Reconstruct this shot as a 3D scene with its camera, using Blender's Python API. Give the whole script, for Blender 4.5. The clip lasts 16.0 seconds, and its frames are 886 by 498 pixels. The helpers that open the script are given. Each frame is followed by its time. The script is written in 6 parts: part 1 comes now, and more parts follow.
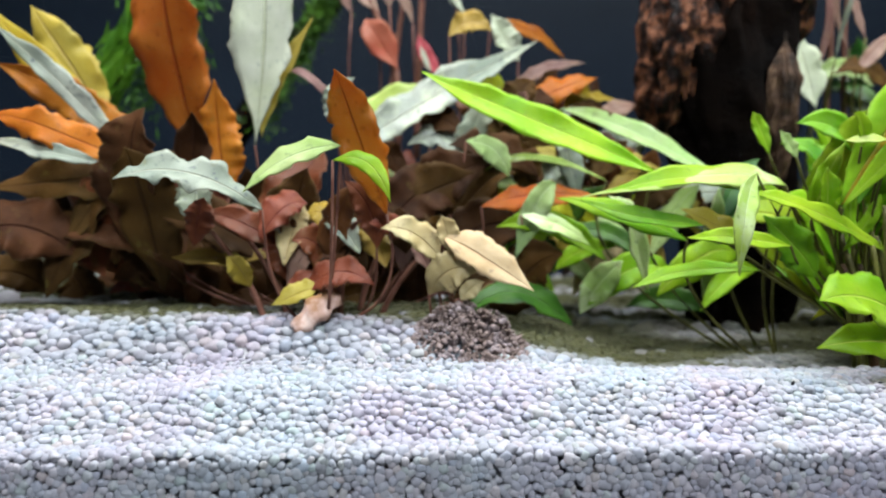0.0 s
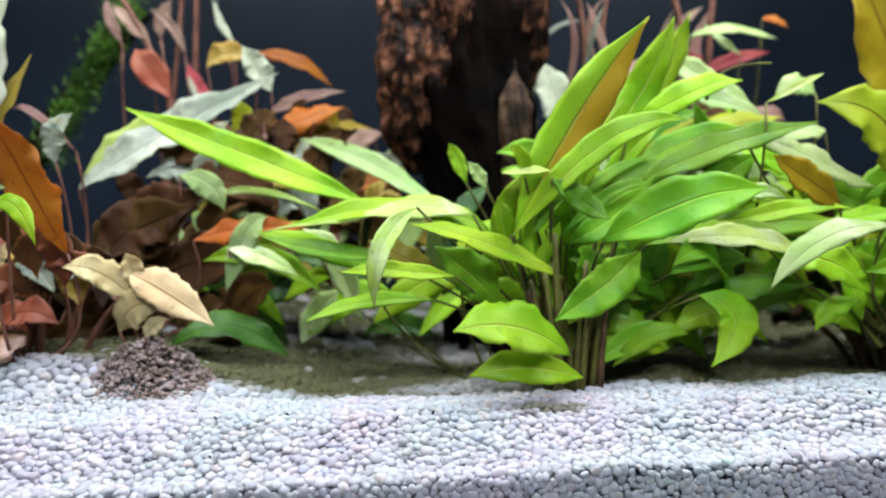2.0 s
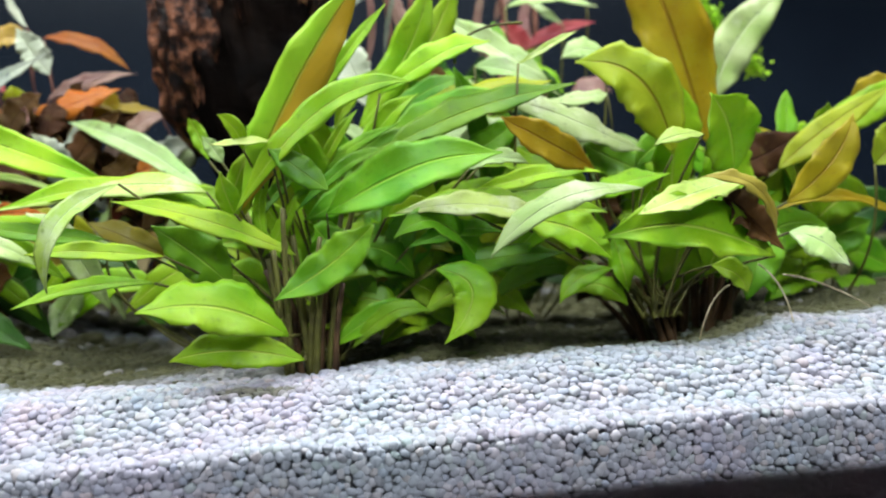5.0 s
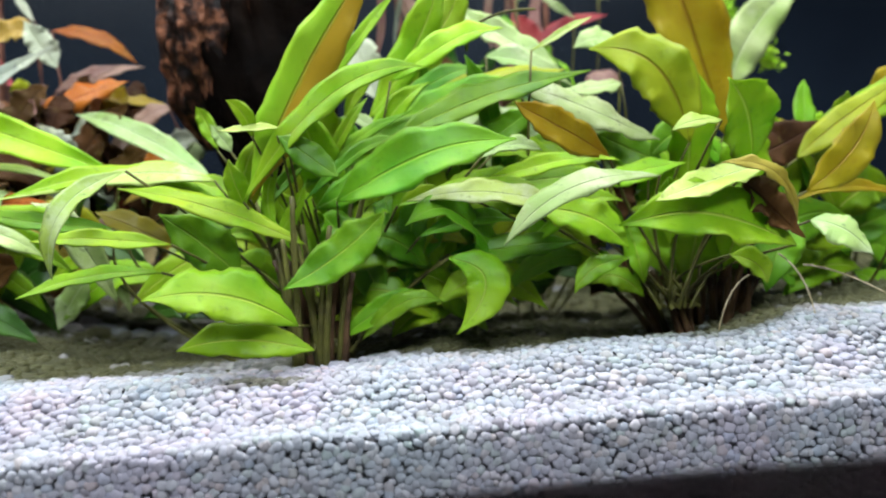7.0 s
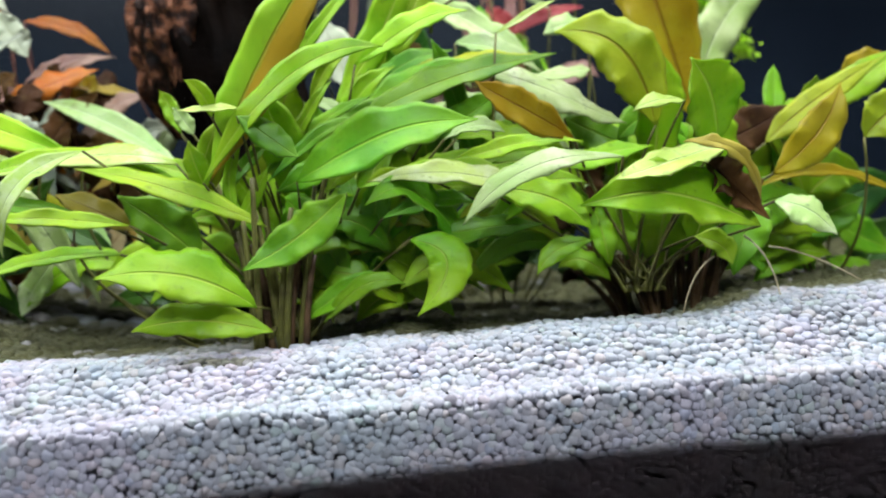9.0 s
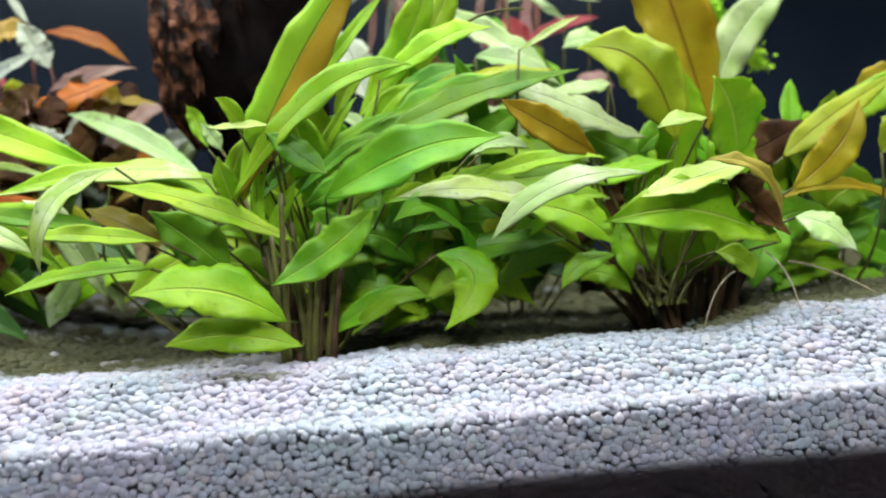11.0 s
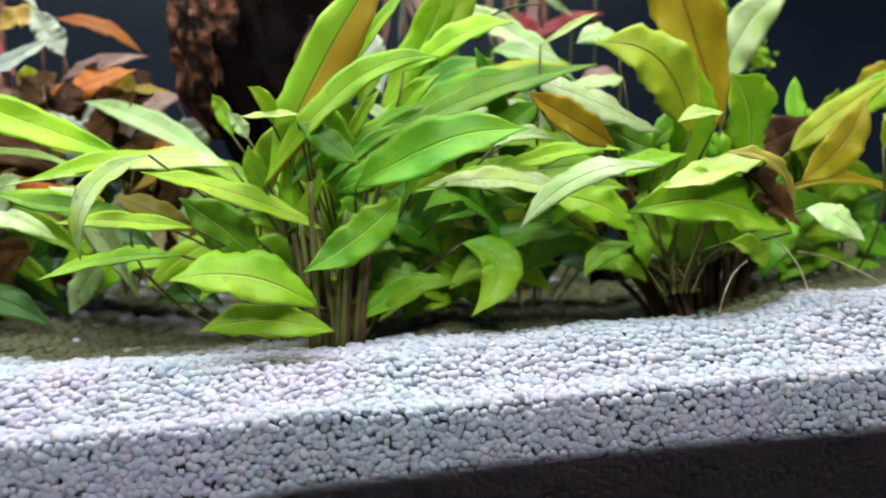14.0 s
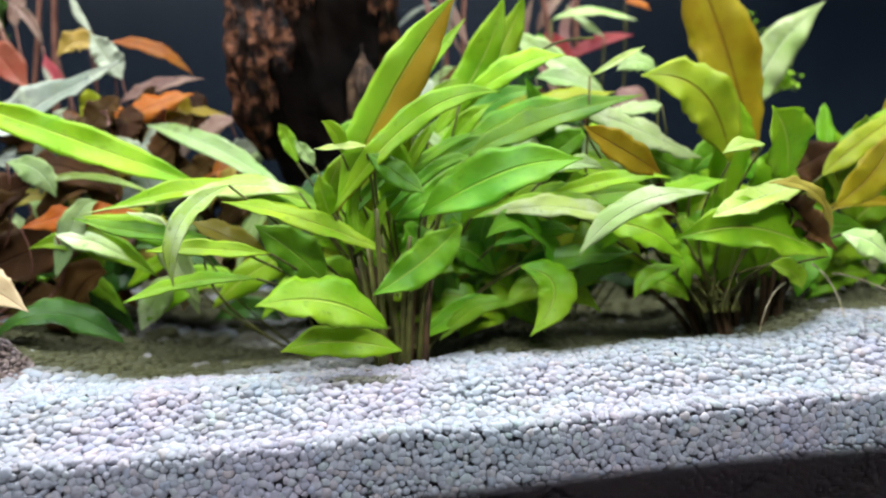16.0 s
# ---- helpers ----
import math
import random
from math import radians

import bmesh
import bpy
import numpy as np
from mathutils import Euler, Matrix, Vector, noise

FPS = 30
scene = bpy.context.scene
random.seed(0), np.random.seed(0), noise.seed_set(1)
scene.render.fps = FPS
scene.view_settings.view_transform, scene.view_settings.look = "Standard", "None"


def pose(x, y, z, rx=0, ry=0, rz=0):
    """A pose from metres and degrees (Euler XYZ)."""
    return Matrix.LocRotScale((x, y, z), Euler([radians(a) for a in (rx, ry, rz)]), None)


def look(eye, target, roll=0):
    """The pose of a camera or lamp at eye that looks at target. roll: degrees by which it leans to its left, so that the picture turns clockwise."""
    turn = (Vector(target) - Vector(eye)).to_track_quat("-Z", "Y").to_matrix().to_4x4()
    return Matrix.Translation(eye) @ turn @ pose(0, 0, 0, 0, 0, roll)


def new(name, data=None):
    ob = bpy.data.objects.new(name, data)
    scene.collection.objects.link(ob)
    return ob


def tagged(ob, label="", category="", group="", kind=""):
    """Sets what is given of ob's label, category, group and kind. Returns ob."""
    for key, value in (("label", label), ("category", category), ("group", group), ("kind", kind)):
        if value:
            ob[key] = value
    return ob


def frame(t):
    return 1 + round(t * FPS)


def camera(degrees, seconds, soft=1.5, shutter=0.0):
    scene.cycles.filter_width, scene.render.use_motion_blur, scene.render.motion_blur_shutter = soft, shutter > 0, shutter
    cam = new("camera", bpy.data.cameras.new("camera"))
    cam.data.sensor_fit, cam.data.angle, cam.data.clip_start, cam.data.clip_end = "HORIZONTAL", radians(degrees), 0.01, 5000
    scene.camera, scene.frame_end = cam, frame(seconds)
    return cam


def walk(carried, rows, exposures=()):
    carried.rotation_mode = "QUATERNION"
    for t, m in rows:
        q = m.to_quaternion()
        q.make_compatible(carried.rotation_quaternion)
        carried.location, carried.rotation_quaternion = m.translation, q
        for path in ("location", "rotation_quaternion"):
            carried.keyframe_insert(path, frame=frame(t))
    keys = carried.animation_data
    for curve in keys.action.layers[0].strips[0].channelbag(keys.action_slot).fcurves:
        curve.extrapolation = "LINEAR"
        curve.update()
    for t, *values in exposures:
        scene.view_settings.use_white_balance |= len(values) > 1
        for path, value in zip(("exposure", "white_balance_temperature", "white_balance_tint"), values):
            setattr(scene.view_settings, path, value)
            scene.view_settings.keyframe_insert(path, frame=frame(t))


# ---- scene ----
cam = camera(65.5, 16.0, 2.0)
cam.data.dof.use_dof, cam.data.dof.focus_distance, cam.data.dof.aperture_fstop = True, 0.185, 9.0
PATH = [
    (0, (0.005, 0.00138, 0.07153), (0.0532, 1.99617, -0.06445), -0.25),
    (0.5, (0.02119, 0.00179, 0.07662), (0.09918, 1.99571, -0.05841), -0.55),
    (1, (0.04142, -0.00118, 0.07966), (0.14181, 1.99184, -0.05375), -0.79),
    (1.5, (0.06329, -0.00492, 0.0843), (0.19009, 1.98704, -0.04229), -0.99),
    (2, (0.09633, -0.00603, 0.07855), (0.23478, 1.98592, -0.03547), -1.50),
    (2.5, (0.11913, -0.00239, 0.07499), (0.28255, 1.98822, -0.02887), -1.89),
    (3, (0.13453, -0.00079, 0.07494), (0.32655, 1.98717, -0.03048), -2.08),
    (3.5, (0.15741, -0.00371, 0.07726), (0.34792, 1.98382, -0.03858), -2.47),
    (4, (0.1723, -0.00353, 0.0744), (0.35475, 1.9846, -0.04404), -2.88),
    (6.5, (0.18019, 0.00681, 0.06019), (0.32328, 1.99962, -0.03053), -3.66),
    (7, (0.17674, 0.00467, 0.0606), (0.32149, 1.99751, -0.02686), -3.46),
    (7.5, (0.18624, 0.00584, 0.0563), (0.3249, 1.99924, -0.02828), -3.42),
    (8, (0.1939, 0.00488, 0.05294), (0.33648, 1.99834, -0.0231), -3.49),
    (8.2, (0.19254, 0.00465, 0.0521), (0.33543, 1.99844, -0.01407), -3.57),
    (10.3, (0.18494, 0.00665, 0.0519), (0.34388, 1.99936, -0.01002), -3.37),
    (10.5, (0.1846, 0.0061, 0.0538), (0.33582, 1.99922, -0.01414), -3.44),
    (11, (0.17949, 0.00294, 0.05769), (0.33061, 1.99599, -0.01251), -3.46),
    (11.5, (0.17042, 0.00251, 0.05477), (0.35706, 1.99201, -0.02918), -3.16),
    (12, (0.15913, -0.00156, 0.05629), (0.36758, 1.98579, -0.02745), -3.07),
    (12.5, (0.16525, 0.00086, 0.05425), (0.37697, 1.98759, -0.03562), -3.07),
    (13, (0.16615, -0.0003, 0.05435), (0.37799, 1.98661, -0.0312), -3.13),
    (13.5, (0.16533, -0.0005, 0.05575), (0.3765, 1.9864, -0.03153), -3.11),
    (14, (0.16409, -0.00115, 0.05701), (0.38055, 1.98501, -0.03415), -3.05),
    (14.5, (0.16256, -0.00364, 0.05822), (0.38285, 1.9822, -0.03058), -3.01),
    (15, (0.16354, -0.00494, 0.05879), (0.37897, 1.98125, -0.03409), -2.98),
    (15.5, (0.15632, -0.00806, 0.06205), (0.37566, 1.97747, -0.03574), -2.89),
    (16, (0.143, -0.01134, 0.06814), (0.37088, 1.97261, -0.0414), -3.00),
]
walk(cam, [(t, look(eye, target, roll)) for t, eye, target, roll in PATH])

# ---- light ----
world = bpy.data.worlds.new("room_dusk")
world.use_nodes = True
world.node_tree.nodes["Background"].inputs[0].default_value = (0.62, 0.72, 1.0, 1)
world.node_tree.nodes["Background"].inputs[1].default_value = 0.02
scene.world = world


def area_lamp(name, m, sx, sy, watts, colour):
    data = bpy.data.lights.new(name, "AREA")
    data.shape, data.size, data.size_y, data.energy, data.color = "RECTANGLE", sx, sy, watts, colour
    ob = new(name, data)
    ob.matrix_world = m
    return ob


LED, ROOM = 7.8, 98.0
led_light = area_lamp("led_bar_light", pose(0.12, 0.225, 0.436, 3), 0.80, 0.17, LED, (0.93, 0.96, 1.0))
# unseen fill lamp, added to brighten the front of the gravel and leaves
room_fill = area_lamp("room_fill_light", look((0.3, -1.3, 1.75), (0.15, 0.2, 0.0)), 0.7, 0.7, ROOM, (0.84, 0.90, 1.0))

# ---- materials ----


def nodes_of(name):
    m = bpy.data.materials.new(name)
    m.use_nodes = True
    t = m.node_tree
    return m, t, t.nodes["Principled BSDF"], t.nodes["Material Output"]


def link(t, a, b):
    t.links.new(a, b)


def noise_tex(t, scale, detail=4, space="Object", rough=0.55):
    c = t.nodes.new("ShaderNodeTexCoord")
    n = t.nodes.new("ShaderNodeTexNoise")
    n.inputs["Scale"].default_value, n.inputs["Detail"].default_value, n.inputs["Roughness"].default_value = scale, detail, rough
    link(t, c.outputs[space], n.inputs["Vector"])
    return n.outputs["Fac"]


def ramp(t, fac, stops):
    r = t.nodes.new("ShaderNodeValToRGB")
    e = r.color_ramp.elements
    while len(e) < len(stops):
        e.new(0.5)
    for k, (p, c) in enumerate(stops):
        e[k].position, e[k].color = p, (*c, 1)
    link(t, fac, r.inputs[0])
    return r.outputs[0]


def mathn(t, op, a, b=None, clamp=False):
    n = t.nodes.new("ShaderNodeMath")
    n.operation, n.use_clamp = op, clamp
    for k, v in enumerate((a, b)):
        if v is None:
            continue
        if isinstance(v, (int, float)):
            n.inputs[k].default_value = v
        else:
            link(t, v, n.inputs[k])
    return n.outputs[0]


def mixc(t, fac, a, b, mode="MIX"):
    n = t.nodes.new("ShaderNodeMix")
    n.data_type, n.blend_type = "RGBA", mode
    for k, v in ((0, fac), (6, a), (7, b)):
        if isinstance(v, (int, float)):
            n.inputs[k].default_value = v
        elif isinstance(v, tuple):
            n.inputs[k].default_value = (*v, 1)
        else:
            link(t, v, n.inputs[k])
    return n.outputs[2]


def bump(t, height, strength, distance, bsdf):
    b = t.nodes.new("ShaderNodeBump")
    b.inputs["Strength"].default_value, b.inputs["Distance"].default_value = strength, distance
    link(t, height, b.inputs["Height"])
    link(t, b.outputs[0], bsdf.inputs["Normal"])
    return b.outputs[0]


def leaf_material(name, c1, c2, rib, through_it=0.35, spots=0.3, half=None, gloss=0.40, aged=0.0, old=(0.5, 0.5, 0.1), worn=0.0, shine=0.20):
    """Aquatic leaf: two tones, midrib, side veins, algae specks; v runs along the leaf, u across it."""
    m, t, bsdf, out = nodes_of(name)
    uv = t.nodes.new("ShaderNodeUVMap")
    sep = t.nodes.new("ShaderNodeSeparateXYZ")
    link(t, uv.outputs[0], sep.inputs[0])
    u, v = sep.outputs[0], sep.outputs[1]
    d = mathn(t, "ABSOLUTE", mathn(t, "SUBTRACT", u, 0.5))
    info = t.nodes.new("ShaderNodeObjectInfo")
    patches = noise_tex(t, 55, 5)
    col = mixc(t, ramp(t, patches, ((0.36, (0, 0, 0)), (0.66, (1, 1, 1)))), c1, c2)
    # the blade yellows or greens unevenly from stalk to tip
    drift = mathn(t, "ADD", mathn(t, "MULTIPLY", v, mathn(t, "SUBTRACT", info.outputs["Random"], 0.35)), mathn(t, "SUBTRACT", noise_tex(t, 38, 3), 0.5))
    col = mixc(t, mathn(t, "MULTIPLY", ramp(t, drift, ((0.02, (0, 0, 0)), (0.42, (1, 1, 1)))), aged), col, old)
    if half:
        side = ramp(t, mathn(t, "ADD", u, mathn(t, "MULTIPLY", mathn(t, "SUBTRACT", patches, 0.5), 0.25)), ((0.46, (0, 0, 0)), (0.56, (1, 1, 1))))
        col = mixc(t, side, col, half)
    tone = ramp(t, noise_tex(t, 24, 3), ((0.35, (0.76, 0.80, 0.72)), (0.65, (1.0, 1.0, 1.0))))
    col = mixc(t, 1.0, col, tone, "MULTIPLY")
    blots = ramp(t, noise_tex(t, 150, 6, rough=0.7), ((0.60, (0, 0, 0)), (0.70, (1, 1, 1))))
    col = mixc(t, mathn(t, "MULTIPLY", blots, spots * 0.8), col, (0.20, 0.17, 0.04))
    # thin bleached film of algae in ragged patches
    film = ramp(t, mathn(t, "ADD", mathn(t, "MULTIPLY", noise_tex(t, 70, 6, rough=0.65), 0.7), mathn(t, "MULTIPLY", noise_tex(t, 26, 2), 0.3)), ((0.53, (0, 0, 0)), (0.62, (1, 1, 1))))
    col = mixc(t, mathn(t, "MULTIPLY", film, worn), col, (0.60, 0.66, 0.42))
    # side veins lean towards the tip
    wave = mathn(t, "SINE", mathn(t, "MULTIPLY", mathn(t, "ADD", mathn(t, "SUBTRACT", mathn(t, "MULTIPLY", v, 9), mathn(t, "MULTIPLY", d, 7)), mathn(t, "MULTIPLY", patches, 1.6)), 6.283))
    vein = ramp(t, wave, ((0.80, (0, 0, 0)), (1.0, (1, 1, 1))))
    col = mixc(t, mathn(t, "MULTIPLY", vein, 0.03), col, rib)
    ribm = ramp(t, d, ((0.008, (1, 1, 1)), (0.035, (0, 0, 0))))
    col = mixc(t, mathn(t, "MULTIPLY", ribm, 0.65), col, rib)
    fine = noise_tex(t, 420, 3)
    col = mixc(t, mathn(t, "MULTIPLY", ramp(t, fine, ((0.60, (0, 0, 0)), (0.72, (1, 1, 1)))), spots), col, (c1[0] * 0.35, c1[1] * 0.35, c1[2] * 0.5))
    edge = ramp(t, mathn(t, "ADD", d, mathn(t, "MULTIPLY", fine, 0.06)), ((0.49, (0, 0, 0)), (0.53, (1, 1, 1))))
    col = mixc(t, mathn(t, "MULTIPLY", edge, 0.35), col, (0.16, 0.11, 0.05))
    hsv = t.nodes.new("ShaderNodeHueSaturation")
    link(t, mathn(t, "ADD", mathn(t, "MULTIPLY", info.outputs["Random"], 0.034), 0.483), hsv.inputs["Hue"])
    link(t, mathn(t, "ADD", mathn(t, "MULTIPLY", mathn(t, "FRACT", mathn(t, "MULTIPLY", info.outputs["Random"], 7.31)), 0.42), 0.78), hsv.inputs["Value"])
    link(t, col, hsv.inputs["Color"])
    link(t, hsv.outputs[0], bsdf.inputs["Base Color"])
    bsdf.inputs["Roughness"].default_value = gloss
    bsdf.inputs["Specular IOR Level"].default_value = shine
    nrm = bump(t, mathn(t, "ADD", mathn(t, "MULTIPLY", vein, 0.025), mathn(t, "ADD", patches, mathn(t, "MULTIPLY", ribm, -1.2))), 0.55, 0.0012, bsdf)
    tr = t.nodes.new("ShaderNodeBsdfTranslucent")
    link(t, hsv.outputs[0], tr.inputs["Color"])
    link(t, nrm, tr.inputs["Normal"])
    mix = t.nodes.new("ShaderNodeMixShader")
    mix.inputs[0].default_value = through_it
    link(t, bsdf.outputs[0], mix.inputs[1])
    link(t, tr.outputs[0], mix.inputs[2])
    link(t, mix.outputs[0], out.inputs[0])
    return m


LEAF = {
    "lime": leaf_material("lime_leaf", (0.23, 0.51, 0.010), (0.40, 0.63, 0.026), (0.58, 0.68, 0.12), 0.48, 0.42, aged=0.45, old=(0.44, 0.54, 0.015), worn=0.06),
    "green": leaf_material("green_leaf", (0.100, 0.33, 0.010), (0.25, 0.51, 0.020), (0.34, 0.54, 0.06), 0.45, aged=0.5, old=(0.28, 0.46, 0.02), worn=0.08),
    # white reflections of shiny leaves are put into this pale lime colour
    "pale": leaf_material("pale_lime_sheen_leaf", (0.42, 0.58, 0.09), (0.54, 0.66, 0.22), (0.62, 0.7, 0.36), 0.35, 0.6, aged=0.5, old=(0.46, 0.50, 0.06), worn=0.6),
    "mint": leaf_material("mint_leaf", (0.32, 0.48, 0.14), (0.48, 0.58, 0.27), (0.50, 0.58, 0.32), 0.32, 0.6, aged=0.4, old=(0.40, 0.46, 0.12), worn=0.6),
    "olive": leaf_material("olive_leaf", (0.38, 0.46, 0.015), (0.54, 0.56, 0.03), (0.24, 0.14, 0.02), 0.48, aged=0.5, old=(0.36, 0.54, 0.03)),
    "amber": leaf_material("amber_leaf", (0.47, 0.32, 0.012), (0.54, 0.45, 0.02), (0.30, 0.14, 0.02), 0.5, aged=0.5, old=(0.34, 0.19, 0.03)),
    "orange": leaf_material("orange_leaf", (0.54, 0.15, 0.012), (0.64, 0.25, 0.03), (0.28, 0.05, 0.01), 0.5, 0.55, aged=0.6, old=(0.36, 0.09, 0.015)),
    "brown": leaf_material("brown_leaf", (0.032, 0.015, 0.006), (0.105, 0.050, 0.018), (0.03, 0.012, 0.006), 0.3, 0.5, gloss=0.55, aged=0.5, old=(0.12, 0.045, 0.012), shine=0.05),
    "rust": leaf_material("rust_leaf", (0.14, 0.036, 0.014), (0.24, 0.075, 0.03), (0.12, 0.02, 0.012), 0.35),
    "ochre": leaf_material("ochre_leaf", (0.36, 0.25, 0.03), (0.46, 0.34, 0.07), (0.24, 0.14, 0.03), 0.35),
    "tan": leaf_material("dry_tan_leaf", (0.40, 0.27, 0.13), (0.56, 0.43, 0.25), (0.30, 0.18, 0.08), 0.2, 0.5),
    "grey": leaf_material("grey_pale_leaf", (0.20, 0.235, 0.19), (0.36, 0.38, 0.32), (0.38, 0.38, 0.28), 0.2, 0.8, aged=0.5, old=(0.26, 0.22, 0.12), worn=0.5),
    "white": leaf_material("bleached_leaf", (0.50, 0.54, 0.38), (0.68, 0.70, 0.58), (0.44, 0.48, 0.29), 0.3, 0.4, aged=0.6, old=(0.62, 0.66, 0.56), worn=0.4),
    "red": leaf_material("red_leaf", (0.48, 0.05, 0.05), (0.56, 0.15, 0.12), (0.3, 0.03, 0.03), 0.35),
    "pink": leaf_material("dusty_pink_leaf", (0.26, 0.13, 0.11), (0.38, 0.23, 0.19), (0.2, 0.1, 0.09), 0.3),
    "twotone": leaf_material("lime_and_amber_leaf", (0.27, 0.47, 0.015), (0.40, 0.55, 0.03), (0.30, 0.26, 0.03), 0.4, 0.2, (0.47, 0.27, 0.02)),
    "strand": leaf_material("moss_strand_leaf", (0.04, 0.14, 0.012), (0.12, 0.30, 0.02), (0.1, 0.2, 0.03), 0.3, 0.2),
    "moss": leaf_material("moss_leaf", (0.012, 0.045, 0.006), (0.05, 0.14, 0.012), (0.05, 0.1, 0.02), 0.25, 0.2),
}


def plain(name, stops, scale, rough, bump_d=0.0, space="Object", metal=0.0, bump_scale=None):
    m, t, bsdf, out = nodes_of(name)
    f = noise_tex(t, scale, 6, space)
    link(t, ramp(t, f, stops), bsdf.inputs["Base Color"])
    bsdf.inputs["Roughness"].default_value, bsdf.inputs["Metallic"].default_value = rough, metal
    bsdf.inputs["Specular IOR Level"].default_value = 0.15
    if bump_d:
        bump(t, noise_tex(t, bump_scale or scale * 3, 5, space), 0.6, bump_d, bsdf)
    return m


def gravel_material():
    m, t, bsdf, out = nodes_of("white_quartz_gravel")
    geo = t.nodes.new("ShaderNodeNewGeometry")
    rnd = geo.outputs["Random Per Island"]
    col = ramp(t, rnd, ((0.0, (0.24, 0.23, 0.25)), (0.06, (0.32, 0.32, 0.355)), (0.40, (0.375, 0.38, 0.42)), (0.60, (0.42, 0.395, 0.415)), (0.76, (0.335, 0.36, 0.42)), (0.86, (0.42, 0.37, 0.37)), (0.93, (0.35, 0.385, 0.385)), (1.0, (0.45, 0.45, 0.475))))
    hue = ramp(t, noise_tex(t, 28, 2), ((0.36, (0.88, 0.95, 0.94)), (0.5, (0.93, 0.93, 0.93)), (0.62, (0.965, 0.91, 0.965))))
    col = mixc(t, 1.0, col, hue, "MULTIPLY")
    # brown-green mulm further back, under the plants, with their shade painted into its dark tone
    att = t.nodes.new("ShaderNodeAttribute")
    att.attribute_name = "mulm_shade"
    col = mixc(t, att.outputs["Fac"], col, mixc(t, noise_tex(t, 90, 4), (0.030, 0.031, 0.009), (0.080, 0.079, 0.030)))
    col = mixc(t, 0.35, col, ramp(t, noise_tex(t, 700, 3), ((0.3, (0.45, 0.44, 0.45)), (0.7, (0.95, 0.93, 0.92)))), "MULTIPLY")
    link(t, col, bsdf.inputs["Base Color"])
    bsdf.inputs["Roughness"].default_value = 0.5
    bsdf.inputs["Specular IOR Level"].default_value = 0.12
    bsdf.inputs["Subsurface Weight"].default_value = 0.2
    bsdf.inputs["Subsurface Radius"].default_value = (1.0, 1.0, 1.0)
    bsdf.inputs["Subsurface Scale"].default_value = 0.0018
    bump(t, noise_tex(t, 1500, 3), 0.3, 0.0003, bsdf)
    return m


GRAVEL = gravel_material()


def bed_material():
    """Pale gravel fines that turn to brown mulm under the plants, tinted darker for their shade."""
    m, t, bsdf, out = nodes_of("gravel_bed")
    att = t.nodes.new("ShaderNodeAttribute")
    att.attribute_name = "mulm_shade"
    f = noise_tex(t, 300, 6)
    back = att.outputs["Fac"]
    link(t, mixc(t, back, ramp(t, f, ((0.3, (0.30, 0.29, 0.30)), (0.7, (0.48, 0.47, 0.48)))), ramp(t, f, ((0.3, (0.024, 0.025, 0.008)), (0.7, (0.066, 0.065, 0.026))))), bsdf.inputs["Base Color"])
    bsdf.inputs["Roughness"].default_value = 0.9
    bump(t, f, 0.6, 0.0005, bsdf)
    return m


SUBSOIL = bed_material()
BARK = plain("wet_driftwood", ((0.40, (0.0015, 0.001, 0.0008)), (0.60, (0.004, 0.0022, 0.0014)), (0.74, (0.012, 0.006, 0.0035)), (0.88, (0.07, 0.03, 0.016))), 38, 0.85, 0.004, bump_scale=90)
PALEBARK = plain("pale_brown_bark", ((0.36, (0.012, 0.007, 0.004)), (0.52, (0.05, 0.026, 0.014)), (0.70, (0.18, 0.11, 0.065))), 140, 0.7, 0.003, bump_scale=240)
COPPER = plain("coppery_bark", ((0.40, (0.004, 0.002, 0.0015)), (0.50, (0.03, 0.011, 0.006)), (0.60, (0.17, 0.065, 0.032)), (0.76, (0.40, 0.17, 0.095))), 190, 0.55, 0.003, bump_scale=260)
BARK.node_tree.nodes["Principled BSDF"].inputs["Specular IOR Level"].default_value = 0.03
BACK = plain("dark_blue_back_pane", ((0.3, (0.003, 0.005, 0.009)), (0.7, (0.007, 0.011, 0.018))), 6, 0.3)
STEM = plain("brown_green_stem", ((0.3, (0.035, 0.03, 0.010)), (0.7, (0.12, 0.12, 0.025))), 120, 0.5, 0.0003)
SHEATH = plain("brown_leaf_sheath", ((0.3, (0.022, 0.012, 0.006)), (0.7, (0.10, 0.056, 0.026))), 150, 0.5, 0.0004)
REDSTEM = plain("reddish_stem", ((0.3, (0.07, 0.026, 0.018)), (0.7, (0.20, 0.09, 0.06))), 120, 0.5, 0.0003)
ROOTMAT = plain("pale_root", ((0.3, (0.26, 0.20, 0.11)), (0.7, (0.50, 0.43, 0.29))), 200, 0.55)
SHELL = plain("pinkish_chalky_wood", ((0.34, (0.26, 0.13, 0.06)), (0.5, (0.48, 0.31, 0.25)), (0.66, (0.62, 0.49, 0.43))), 160, 0.5, 0.0008)
MULM = plain("brown_mulm", ((0.3, (0.10, 0.07, 0.055)), (0.5, (0.18, 0.135, 0.125)), (0.7, (0.32, 0.27, 0.28))), 240, 0.9, 0.001)
PLASTER = plain("room_plaster", ((0.3, (0.30, 0.30, 0.31)), (0.7, (0.36, 0.36, 0.36))), 3, 0.9, 0.001)
BLACK = plain("black_plastic", ((0.3, (0.012, 0.012, 0.013)), (0.7, (0.022, 0.022, 0.022))), 20, 0.4, 0.0002)


